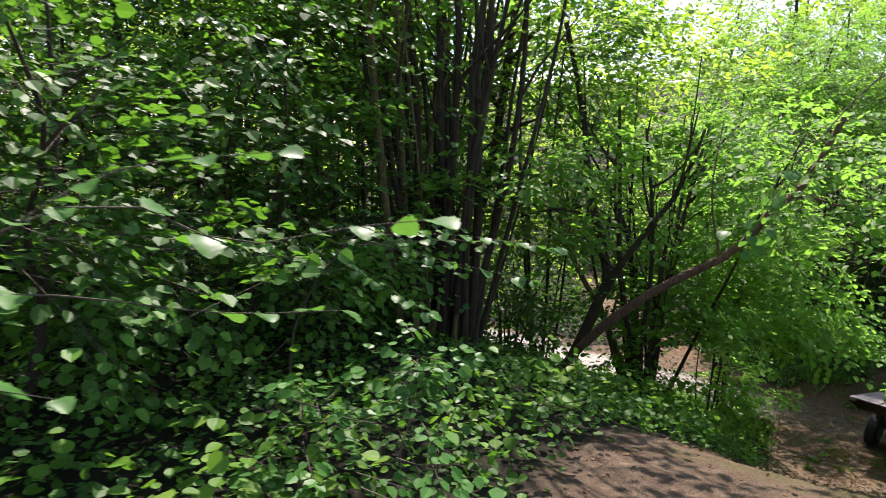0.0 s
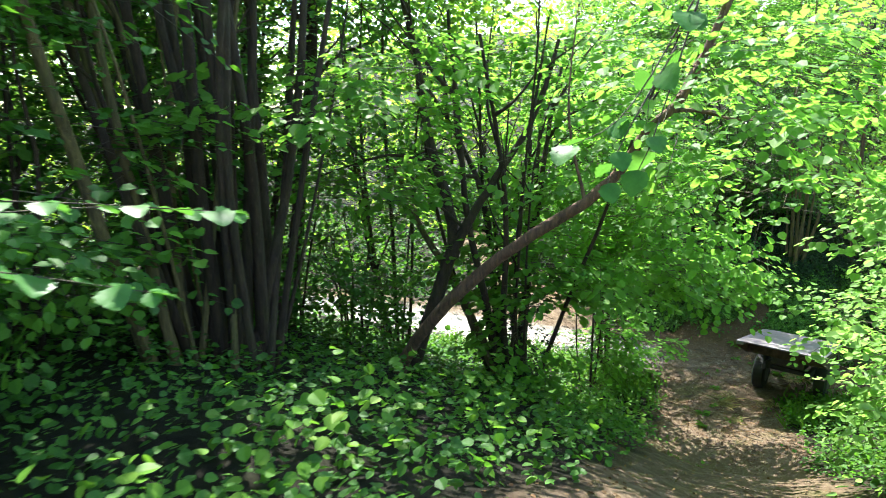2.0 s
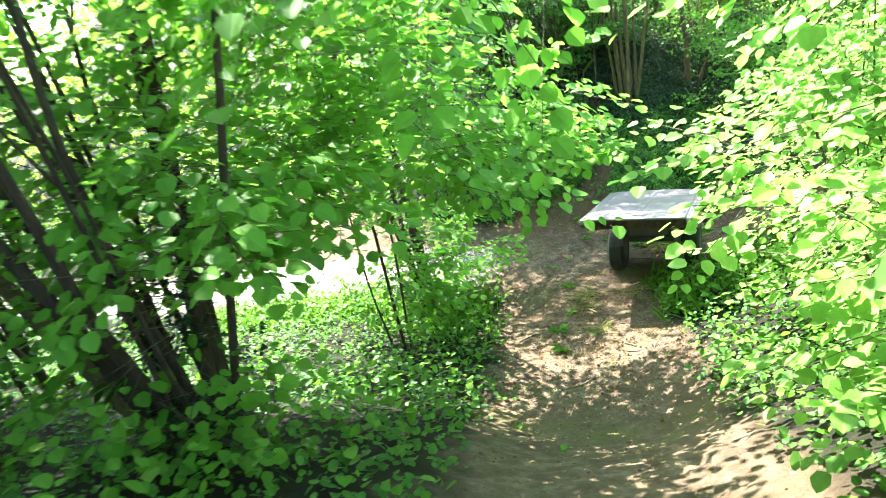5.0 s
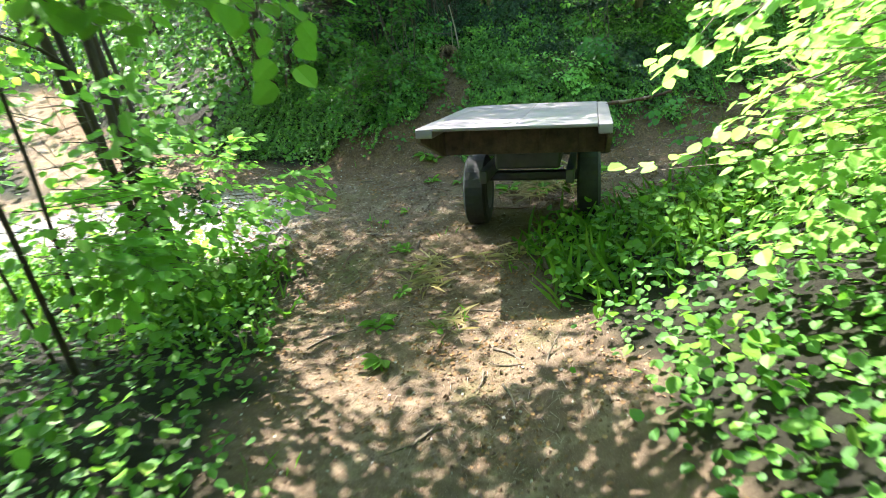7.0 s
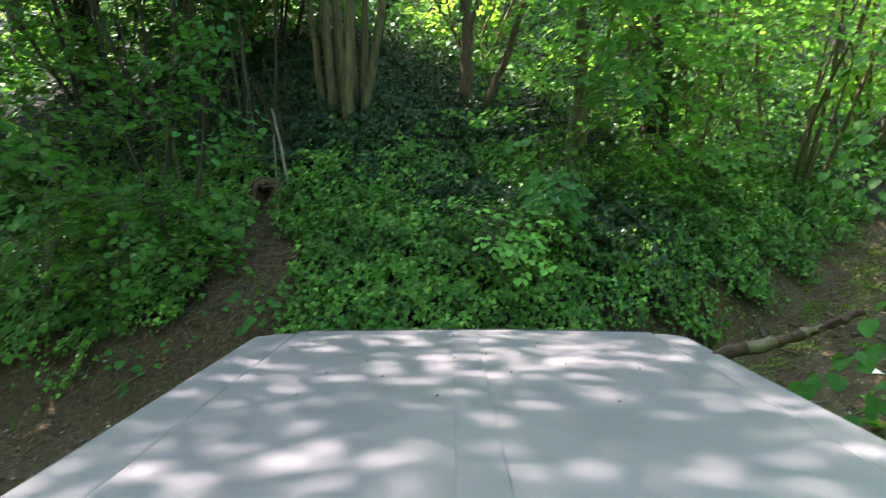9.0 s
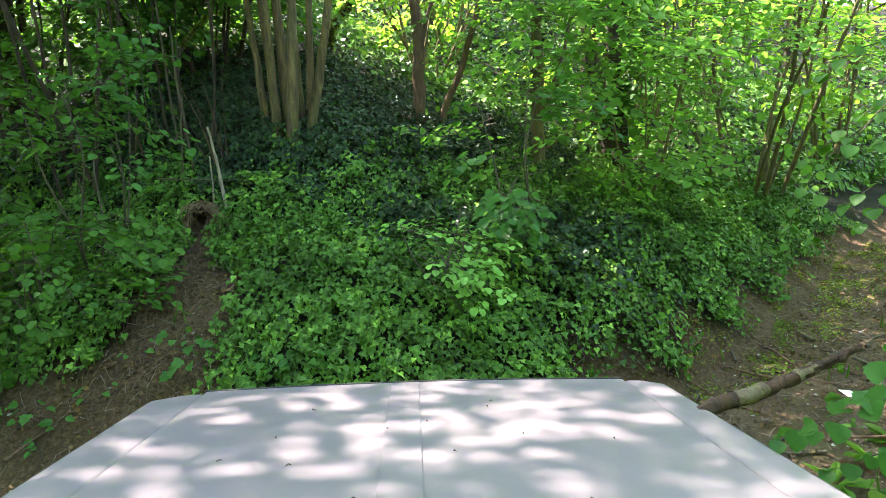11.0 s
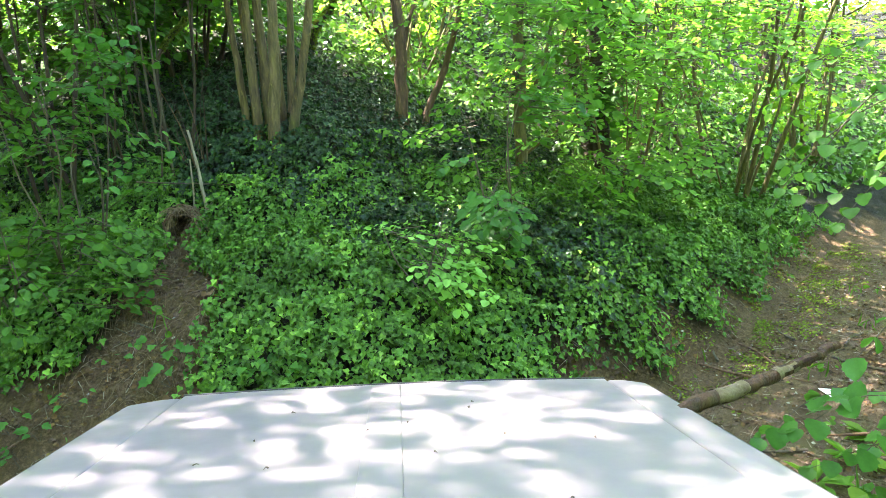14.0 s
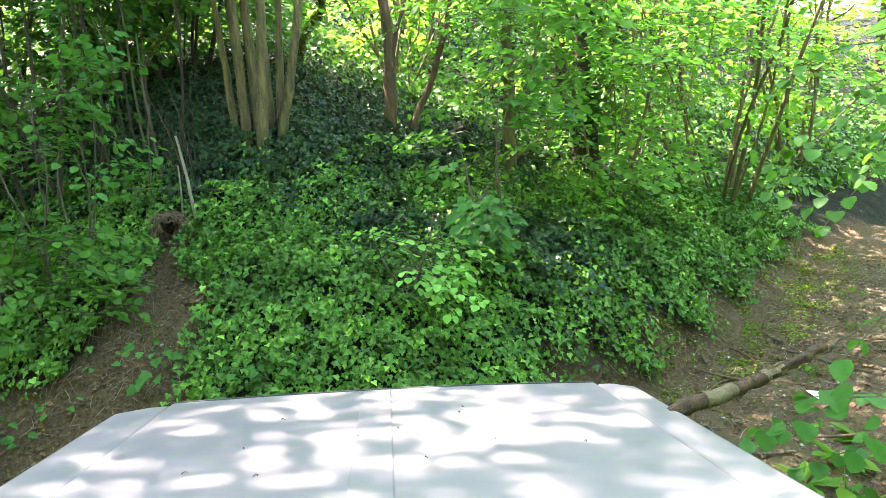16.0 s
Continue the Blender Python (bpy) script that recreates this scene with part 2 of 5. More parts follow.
def smooth_line(points, n):
    """A smooth curve through a few points, n steps."""
    p = np.asarray(points, float)
    q = np.linspace(0, len(p) - 1, n)
    i = np.clip(q.astype(int), 0, len(p) - 2)
    f = (q - i)[:, None]
    pad = np.vstack([2 * p[0] - p[1], p, 2 * p[-1] - p[-2]])
    a, b, c, d = pad[i], pad[i + 1], pad[i + 2], pad[i + 3]
    return 0.5 * ((2 * b) + (c - a) * f + (2 * a - 5 * b + 4 * c - d) * f ** 2 + (3 * b - a - 3 * c + d) * f ** 3)


def tube(name, points, r0, r1, mat, sides=8, steps=12, knobs=0.06, seed=0):
    p = smooth_line(points, steps)
    g = np.random.default_rng(seed + 5)
    p[1:-1] += g.normal(0, r0 * 0.1, (len(p) - 2, 3))
    v, q = tube_arrays(p, np.linspace(r0, r1, len(p)) * (1 + 0.25 * np.exp(-np.arange(len(p)) * 1.2)), sides, knobs, seed)
    return raw_mesh(name, v, np.full(len(q), 4), q, mat, True), p


def many_tubes(name, starts, ends, r0, mat, sag=0.0, sides=3, bends=True):
    """Many thin twigs in one mesh, each of two sections, or of one where they do not bend."""
    s, e = np.asarray(starts, float), np.asarray(ends, float)
    mid = (s + e) / 2 + np.random.default_rng(3).normal(0, 0.03, s.shape) * np.linalg.norm(e - s, axis=1, keepdims=True)
    mid[:, 2] += sag
    tan = unit(e - s)
    u = unit(np.cross(tan, np.array([0.2, 0.3, 0.9])))
    w = np.cross(tan, u)
    ang = np.arange(sides) * 2 * np.pi / sides
    ring = np.cos(ang)[None, :, None] * u[:, None] + np.sin(ang)[None, :, None] * w[:, None]
    r = np.asarray(r0, float) * np.ones(len(s))
    rings = [s[:, None] + ring * r[:, None, None], mid[:, None] + ring * r[:, None, None] * 0.75, e[:, None] + ring * r[:, None, None] * 0.35]
    if not bends:
        rings.pop(1)
    v = np.stack(rings, axis=1)
    q = []
    for lv in range(len(rings) - 1):
        for j in range(sides):
            q.append([lv * sides + j, lv * sides + (j + 1) % sides, (lv + 1) * sides + (j + 1) % sides, (lv + 1) * sides + j])
    loops = (np.arange(len(s)) * sides * len(rings))[:, None, None] + np.array(q)[None]
    return raw_mesh(name, v, np.full(len(s) * len(q), 4), loops, mat, True)


def sprays(origins, heading, length, leaves, size, g, spread=0.42, tilt=0.16):
    """Leaves in two ranks along many short twigs: places, tips, ups and sizes, and the twigs' ends."""
    o = np.asarray(origins, float)
    d = unit(heading)
    L = length * g.uniform(0.6, 1.3, (len(o), 1))
    up = unit(np.array([0, 0, 1.0]) + g.normal(0, tilt, o.shape))
    s = unit(np.cross(d, up))
    up = np.cross(s, d)
    u = np.linspace(0.12, 1.0, leaves)[None, :, None] + g.uniform(-0.05, 0.05, (len(o), leaves, 1))
    sgn = np.where(np.arange(leaves) % 2, 1.0, -1.0)[None, :, None]
    off = g.uniform(0.05, spread, (len(o), leaves, 1)) * (1.15 - u)
    at = o[:, None] + d[:, None] * L[:, None] * u + s[:, None] * sgn * off * L[:, None]
    at = at - np.array([0, 0, 1.0]) * (u ** 2) * L[:, None] * 0.22 + g.normal(0, 0.02, at.shape)
    tip = d[:, None] * g.uniform(0.4, 1.0, (len(o), leaves, 1)) + s[:, None] * sgn * g.uniform(0.4, 1.1, (len(o), leaves, 1))
    tip = tip + np.array([0, 0, -1.0]) * g.uniform(0.0, 0.6, (len(o), leaves, 1))
    nup = up[:, None] + g.normal(0, 0.24, at.shape)
    sz = size * g.uniform(0.55, 1.25, (len(o), leaves))
    ends = o + d * L - np.array([0, 0, 0.22]) * L
    return at.reshape(-1, 3), tip.reshape(-1, 3), nup.reshape(-1, 3), sz.ravel(), ends


def blob(centre, radii, n, g, shell=0.45):
    """Points in an egg-shaped crown, gathered in tufts towards its outside, and the ways outward."""
    k = max(3, n // 8)
    d = unit(g.normal(0, 1, (k, 3)))
    r = g.uniform(shell ** 2, 1.0, (k, 1)) ** 0.5
    lump = 1 + 0.22 * np.sin(d[:, :1] * 5 + centre[0]) * np.cos(d[:, 1:2] * 6 + centre[1]) + 0.15 * np.sin(d[:, 2:] * 9 + centre[2])
    tuft = np.asarray(centre) + d * r * lump * np.asarray(radii)
    pick = g.integers(0, k, n)
    wide = 0.22 * min(radii[0], 1.6)
    return tuft[pick] + g.normal(0, 1, (n, 3)) * np.array([wide, wide, 0.08 + 0.3 * wide]), d[pick]


def crown(parent, clumps, leaf, mat, seed, length=0.55, leaves=12, twig_mat=TWIG, twig_r=0.004, outline=OVAL):
    """A crown of many leafy sprays with their twigs. clumps: (centre, radii, sprays)."""
    g = np.random.default_rng(seed)
    A, H = [], []
    for c, r, n in clumps:
        p, d = blob(c, r, n, g)
        h = d * np.array([1, 1, 0.25]) + g.normal(0, 0.45, d.shape) * np.array([1, 1, 0.5])
        A.append(p), H.append(h)
    A, H = np.vstack(A), np.vstack(H)
    at, tip, up, sz, ends = sprays(A, H, length, leaves, leaf, g)
    tagged(link("crown", leaf_mesh("crown", at, tip, up, sz, mat, outline), parent), kind="stuff")
    back = A - unit(H) * length * 0.5
    tagged(link("twig", many_tubes("twig", back, ends, twig_r, twig_mat, bends=False), parent), kind="stuff")


def thing(name, at=(0, 0, 0), label="", category="", group="", kind=""):
    e = new(name)
    e.location = at
    e.empty_display_size = 0.2
    return tagged(e, label, category, group, kind)


# ---- plan: edges of the lower track, foot of the far bank, the lane down the slope ----
NEAR_EDGE = np.array([(-60, 70), (-10, 32), (2, 21.5), (6.0, 16.6), (8.2, 14.2), (8.6, 12.6), (9.6, 11.0), (12.2, 10.1), (15, 9.0), (18.5, 7.9), (24, 4), (60, -30)])
BANK_FOOT = np.array([(20, 90), (12, 30), (10.3, 22), (10.2, 18.4), (10.8, 16.2), (11.35, 14.1), (11.9, 12.95), (12.5, 12.0), (13.35, 11.35), (14.85, 10.8), (16.3, 10.5), (18, 10.2), (20, 9.2), (24, 7), (60, -24)])
LANE = np.array([(-12, -16), (-3, -4), (-1.3, -0.8), (0.95, 2.3), (2.7, 3.8), (3.6, 4.7), (5.2, 6.5), (6.8, 8.4), (8.1, 9.9), (9.3, 11.4)])


def side_distance(x, y, line):
    """Signed distance to a line of segments, positive to its left."""
    x, y = np.asarray(x, float), np.asarray(y, float)
    best, sign = np.full(x.shape, 1e9), np.ones(x.shape)
    for (ax, ay), (bx, by) in zip(line[:-1], line[1:]):
        dx, dy = bx - ax, by - ay
        t = np.clip(((x - ax) * dx + (y - ay) * dy) / (dx * dx + dy * dy), 0, 1)
        d = np.hypot(x - ax - t * dx, y - ay - t * dy)
        cr = dx * (y - ay) - dy * (x - ax)
        hit = d < best - 1e-9
        best, sign = np.where(hit, d, best), np.where(hit, np.where(cr >= 0, 1, -1), sign)
    return best * sign


def waves(x, y, size, seed):
    """Soft unevenness from a few crossing waves."""
    g = np.random.default_rng(seed)
    out = 0
    for k in range(7):
        a, f, ph = g.uniform(0, 6.28), g.uniform(0.6, 1.7) / size, g.uniform(0, 6.28)
        out = out + np.sin((x * np.cos(a) + y * np.sin(a)) * f * 6.28 + ph + 1.3 * np.sin((x * np.sin(a) - y * np.cos(a)) * f * 2.9 + k))
    return out / 7


def height(x, y):
    x, y = np.asarray(x, float), np.asarray(y, float)
    d = np.maximum(-side_distance(x, y, NEAR_EDGE), 0)
    e = np.maximum(side_distance(x, y, BANK_FOOT), 0)
    hill = np.interp(d, [0, 0.6, 1.6, 3.7, 5, 8, 11, 14.5, 25, 60, 200], [0, 0.06, 0.28, 0.95, 1.75, 3.15, 4.25, 4.8, 6.4, 12, 24])
    bank = np.interp(e, [0, 0.25, 0.5, 1.0, 1.5, 2.0, 2.75, 4, 6, 11, 20, 60, 200], [0, 0.24, 0.46, 0.72, 0.85, 0.94, 1.36, 2.0, 2.9, 5.2, 8.5, 17, 32])
    east = np.clip((x - 14.5) / 5, 0, 1) * np.clip((20 - y) / 8, 0, 1)
    bank = bank * (1 - 0.45 * east)
    lane = np.abs(side_distance(x, y, LANE))
    rough = np.clip(lane / 1.2, 0.25, 1)
    hill = hill - 0.42 * np.clip(1.25 - lane / 1.9, 0, 1) * np.clip((d - 1.2) / 2, 0, 1) * np.clip((11 - d) / 3, 0, 1)
    return hill + bank + (0.05 * waves(x, y, 1.4, 2) + 0.025 * waves(x, y, 0.45, 4)) * rough + 0.012 * waves(x, y, 0.16, 8)


CLEARING = np.array([(10.5, 12.2), (9.6, 13.4), (8.0, 16.4), (5, 19.5), (2, 22.5), (-6, 29)])
NORTH_PATH = np.array([(9.8, 13), (9.5, 16), (9.3, 19), (10.2, 24), (11.5, 30)])
SLIP = np.array([(13.45, 14.68), (12.74, 13.95), (12.42, 13.72), (12.1, 13.6)])


def bare_share(x, y):
    wob = 0.28 * waves(x, y, 0.8, 21) + 0.14 * waves(x, y, 0.25, 22)
    lane = np.abs(side_distance(x, y, LANE)) + wob
    a = np.clip((1.35 - lane) / 0.3, 0, 1)
    n = np.clip((side_distance(x, y, NEAR_EDGE) + wob) / 0.3, 0, 1)
    f = np.clip((-side_distance(x, y, BANK_FOOT) + 0.12 + 0.4 * np.clip((y - 12.9) / 0.7, 0, 1) * np.clip((16 - y), 0, 1) + 0.3 * np.clip((x - 13.0) / 0.6, 0, 1) * np.clip((13 - y), 0, 1) + wob) / 0.3, 0, 1)
    way = np.minimum(np.abs(side_distance(x, y, CLEARING)) - 0.9, np.abs(side_distance(x, y, NORTH_PATH)) - 0.4) + wob
    open_way = np.where(y > 15.0, np.clip((0.9 - way) / 0.4, 0, 1), 1.0)
    wide = 0.16 + 0.3 * np.clip((13.2 - x) / 1.0, 0, 1)
    slip = np.clip((wide + wob * 0.5 - np.abs(side_distance(x, y, SLIP))) / 0.12, 0, 1)
    bend = np.clip((19.6 - x + wob) / 0.5, 0, 1)
    return np.maximum(np.maximum(a, n * f * open_way * bend), slip)


def graded(lo, hi, step, reach):
    mid = np.arange(lo, hi + 1e-6, step)
    far, s = [], step
    while sum(far) < reach:
        s *= 1.22
        far.append(s)
    c = np.cumsum(far)
    return np.concatenate([lo - c[::-1], mid, hi + c])


def build_ground():
    xs, ys = graded(-6, 22, 0.13, 900), graded(-4, 24, 0.13, 900)
    X, Y = np.meshgrid(xs, ys, indexing="ij")
    Z = height(X, Y)
    v = np.stack([X, Y, Z], axis=-1).reshape(-1, 3)
    nx, ny = X.shape
    i, j = np.meshgrid(np.arange(nx - 1), np.arange(ny - 1), indexing="ij")
    q = np.stack([i * ny + j, (i + 1) * ny + j, (i + 1) * ny + j + 1, i * ny + j + 1], axis=-1).reshape(-1, 4)
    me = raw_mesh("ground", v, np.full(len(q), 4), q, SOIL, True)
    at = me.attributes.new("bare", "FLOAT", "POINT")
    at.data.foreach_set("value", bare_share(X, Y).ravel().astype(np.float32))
    # Mask of the path that is coloured paler to look sunlit.
    gr = me.attributes.new("sunlit_path", "FLOAT", "POINT")
    near = np.abs(side_distance(X, Y, np.array([(8.7, 14.6), (7.2, 16.2), (4.5, 19.5), (0, 24)]))) + 0.3 * waves(X, Y, 0.9, 71)
    gr.data.foreach_set("value", np.clip((1.5 - near) / 0.6, 0, 1).ravel().astype(np.float32))
    wet = me.attributes.new("damp", "FLOAT", "POINT")
    foot = side_distance(X, Y, BANK_FOOT) + 0.35 * waves(X, Y, 0.9, 81) + 0.12 * waves(X, Y, 0.3, 82)
    wet.data.foreach_set("value", (0.85 * np.clip((foot + 1.0) / 0.7, 0, 1)).ravel().astype(np.float32))
    return tagged(new("ground", me), "brown woodland soil with a rutted lane meeting a track", "ground", kind="structure")


build_ground()


def zg(x, y):
    return float(height(np.array([x]), np.array([y]))[0])


# ---- trees ----
def stem_line(base, top, bow, g, n=5):
    b, t = np.asarray(base, float), np.asarray(top, float)
    k = np.linspace(0, 1, n)[:, None]
    p = b + (t - b) * k
    p += np.asarray(bow) * np.sin(k * np.pi) + g.normal(0, 0.05, (n, 3)) * np.sin(k * np.pi)
    return p


def coppice(name, x, y, stems, tall, spread, r, bark, clumps, leaf, mat, seed, label, lean=(0, 0), leaves=14, length=0.6, group="", z_in=0.15, low=0.3, outline=MID, ivy=None):
    """Many stems from one stool, each with side limbs, and a crown in clumps (relative to the base)."""
    g = np.random.default_rng(seed)
    z = zg(x, y)
    t = thing(name, (x, y, z), label, "tree", group)
    for k in range(stems):
        a = 2 * np.pi * (k + g.uniform(0, 0.7)) / stems
        rad = low * g.uniform(0.1, 1.0)
        a2 = a + g.normal(0, 0.55)
        b = np.array([math.cos(a) * rad, math.sin(a) * rad, -z_in])
        h = tall * g.uniform(0.65, 1.05)
        out = spread * g.uniform(0.3, 1.1)
        top = np.array([math.cos(a2) * out + lean[0], math.sin(a2) * out + lean[1], h])
        rr = r * g.uniform(0.35, 1.2)
        me, p = tube("stem", stem_line(b, top, (g.normal(0, 0.035 * h), g.normal(0, 0.035 * h), 0.1 * h * g.uniform(0, 1)), g), rr, rr * 0.3, bark, 8, 14, 0.07, seed + k)
        st = link("stem", me, t)
        for q in range(2):
            i = int(g.uniform(5, 12))
            d = unit(np.array([math.cos(a + g.normal(0, 1)), math.sin(a + g.normal(0, 1)), g.uniform(0.5, 1.4)]))
            ln = h * g.uniform(0.15, 0.3)
            lm, _ = tube("limb", stem_line(p[i], p[i] + d * ln, (0, 0, 0), g, 4), rr * 0.42, rr * 0.12, bark, 6, 7, 0.05, seed + k * 7 + q)
            link("limb", lm, st)
    if ivy:
        crown(t, ivy, 0.05, SHADED_OLD_IVY, seed + 950, 0.22, 10, outline=IVY_OUT)
    if clumps:
        crown(t, clumps, leaf, mat, seed + 900, length, leaves, outline=outline)
    return t


# big dark coppice beside the lane
coppice("hazel_coppice", 0.15, 7.75, 30, 8.0, 2.1, 0.054, BARK_DARK,
        [((1.5, -0.5, 2.6), (0.8, 0.6, 0.5), 46), ((-1.8, -1.0, 1.6), (1.3, 1.0, 0.9), 90), ((0.9, 0.8, 5.6), (2.2, 2.0, 0.8), 200), ((-1.6, 0.5, 5.2), (2.0, 2.0, 1.2), 200), ((-2.6, 0, 3.4), (1.4, 1.6, 0.9), 110), ((1.3, 0.9, 1.6), (0.8, 0.8, 0.6), 40)],
        0.098, HAZEL, 41, "many-stemmed dark hazel coppice beside the lane", low=0.5)
coppice("hazel_coppice", -0.2, 7.4, 9, 7.6, 2.3, 0.05, BARK_HAZEL,
        [((-1.0, -0.4, 4.4), (1.6, 1.2, 0.6), 70)], 0.098, HAZEL, 43, "many-stemmed olive-barked hazel coppice beside the lane", low=0.42)
# Added coppice: its high crown keeps the sun off the stems in front.
coppice("hazel_coppice", 0.2, 11.6, 9, 8.5, 1.6, 0.05, BARK_DARK,
        [((-0.2, 0, 7.2), (3.0, 2.4, 1.0), 420), ((-0.8, 0.4, 8.8), (3.0, 2.4, 0.9), 360), ((-3.5, -1, 7.0), (2.2, 2.2, 1.0), 240), ((-1.4, 0.6, 5.0), (1.9, 1.2, 1.0), 260)], 0.1, HAZEL, 45, "added tall hazel coppice shading its neighbours", low=0.5)
# Added coppice blocking the bright wood behind; shade put into its darker leaf.
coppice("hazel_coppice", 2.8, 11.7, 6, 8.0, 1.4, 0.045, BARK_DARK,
        [((0.1, 0, 4.2), (1.5, 1.3, 0.9), 190), ((0.2, 0, 6.0), (1.9, 1.6, 1.0), 260)], 0.1, BRAMBLE_AND_SHADE, 46, "added tall hazel coppice shading its neighbours", low=0.4, outline=OVAL)
# hazel clump at the turn
coppice("hazel_coppice", 3.7, 9.15, 15, 6.0, 2.1, 0.058, BARK_DARK,
        [((0.5, 0, 2.2), (1.5, 1.3, 0.9), 170), ((1.3, 0.2, 3.8), (1.7, 1.7, 1.4), 250), ((0.1, -0.5, 1.2), (0.7, 0.6, 0.7), 60), ((0.0, -0.6, 2.0), (1.0, 0.7, 0.5), 70), ((2.6, 0.6, 1.9), (1.5, 1.1, 0.6), 170), ((2.0, 0.8, 3.0), (1.6, 1.3, 0.6), 150)],
        0.098, HAZEL, 57, "spreading hazel coppice with bright leaves at the bend", low=0.3, ivy=[((0, -0.05, 0.35), (0.42, 0.42, 0.45), 120), ((0.1, 0, 1.1), (0.3, 0.3, 0.5), 40)])


def shaped_tree(name, at, label, stems, bark, clumps, leaf, mat, seed, outline=MID, leaves=14, length=0.6, tuft=None):
    """A tree whose trunks and limbs follow given lines in the world. stems: (line, radius at its foot, at its tip, lines of limbs with their radii)."""
    o = np.array([at[0], at[1], zg(*at)])
    t = thing(name, o, label, "tree")
    for k, (line, r0, r1, limbs) in enumerate(stems):
        me, _ = tube("trunk", [np.array(p) - o for p in line], r0, r1, bark, 10, 26, 0.09, seed + k)
        tr = link("trunk", me, t)
        for q, (pts, r) in enumerate(limbs):
            lm, _ = tube("limb", [np.array(p) - o for p in pts], r, r * 0.35, bark, 8, 14, 0.07, seed + 20 + 5 * k + q)
            link("limb", lm, tr)
    if tuft:
        crown(t, [(np.array(c) - o, r, n) for c, r, n in tuft], 0.045, SHADED_OLD_IVY, seed + 50, 0.22, 10, outline=IVY_OUT)
    if clumps:
        crown(t, [(np.array(c) - o, r, n) for c, r, n in clumps], leaf, mat, seed + 60, length, leaves, outline=outline)
    return t


shaped_tree("leaning_tree", (1.85, 8.4), "reddish-barked small tree leaning across the lane",
            [([(1.85, 8.4, 2.6), (1.9, 8.05, 3.35), (2.2, 7.5, 4.08), (2.55, 7.15, 4.55), (2.9, 6.8, 4.92), (3.26, 6.52, 5.22), (3.52, 6.36, 5.5), (3.72, 6.26, 5.85), (4.02, 6.16, 6.15), (4.3, 6.0, 6.9)], 0.075, 0.032,
              [([(3.86, 6.2, 6.0), (4.2, 6.2, 5.98), (4.5, 6.18, 5.9), (4.95, 6.1, 5.86)], 0.022), ([(3.95, 6.17, 6.1), (4.4, 6.4, 6.5), (4.9, 6.5, 6.6)], 0.018), ([(3.26, 6.52, 5.22), (3.2, 6.7, 6.0), (3.4, 6.9, 6.9)], 0.016)])],
            BARK_RED, [((4.45, 6.2, 6.3), (1.5, 1.2, 0.8), 120), ((5.25, 6.6, 5.3), (1.2, 1.0, 0.5), 60)], 0.098, HAZEL, 66, leaves=12)
shaped_tree("forked_tree", (2.1, 8.95), "dark forked tree behind the leaning trunk",
            [([(2.1, 8.95, 2.4), (2.45, 8.85, 3.5), (2.76, 8.75, 4.3), (2.87, 9.0, 4.75), (2.82, 9.3, 5.3), (2.8, 9.7, 6.0), (2.85, 10.2, 7.0), (2.6, 10.6, 8.6)], 0.095, 0.04,
              [([(2.78, 8.76, 4.32), (3.05, 8.65, 4.85), (3.35, 8.6, 5.3), (3.84, 8.62, 5.95), (4.15, 8.6, 6.8)], 0.068), ([(2.82, 9.35, 5.4), (2.3, 9.6, 5.5), (1.7, 9.9, 5.35), (1.0, 10.1, 5.1)], 0.026), ([(2.0, 9.75, 5.45), (1.7, 9.7, 5.75), (1.5, 9.7, 5.8)], 0.018), ([(3.4, 8.6, 5.4), (3.3, 8.8, 6.2), (3.5, 9.0, 7.2)], 0.024)])],
            BARK_DARK, [((2.8, 9.8, 8.0), (2.0, 2.0, 1.0), 140), ((4.3, 8.8, 7.4), (1.2, 1.0, 0.6), 60)], 0.085, CANOPY, 67, leaves=12)

shaped_tree("leaning_hazel", (3.6, 8.95), "thick dark hazel stem leaning out of the coppice stool",
            [([(3.62, 8.95, 2.05), (3.49, 8.86, 2.42), (3.25, 9.01, 3.03), (3.06, 9.16, 3.58), (2.92, 9.36, 3.98), (2.7, 9.75, 4.5), (2.5, 10.2, 5.3)], 0.075, 0.035, [([(3.06, 9.16, 3.58), (3.2, 9.2, 4.2), (3.25, 9.25, 4.9)], 0.022)])],
            BARK_HAZEL, [((2.5, 10.2, 5.4), (0.8, 0.8, 0.4), 24)], 0.09, HAZEL, 68, leaves=12)

# thin ivy-clad stems beside the junction
# Topmost crown clumps of both are added to dapple the lane with shade.
coppice("young_hazel", 6.6, 11.9, 3, 6.5, 0.8, 0.045, BARK_DARK, [((0.3, 0, 1.2), (0.5, 0.5, 0.8), 60), ((1.2, -1.9, 2.75), (1.0, 0.7, 0.35), 70), ((0.3, -1.0, 2.9), (1.0, 0.8, 0.5), 80), ((0.3, 0.3, 4.2), (1.6, 1.6, 0.9), 80), ((0.5, 1.0, 6.2), (2.4, 2.4, 0.9), 110)], 0.098, HAZEL, 71, "slim young hazel stems on the verge by the junction", low=0.2, group="young hazels on the verge")
coppice("young_hazel", 7.9, 13.25, 5, 7.0, 1.1, 0.05, BARK_DARK, [((0.4, -0.2, 1.0), (0.7, 0.6, 0.5), 60), ((0.2, 0, 4.4), (1.9, 1.8, 0.9), 80), ((0.9, 1.2, 6.6), (2.6, 2.6, 0.9), 120)], 0.098, HAZEL, 72, "slim young hazel stems on the verge by the junction", low=0.3, group="young hazels on the verge", ivy=[((0, 0, 0.7), (0.3, 0.3, 0.7), 60)])

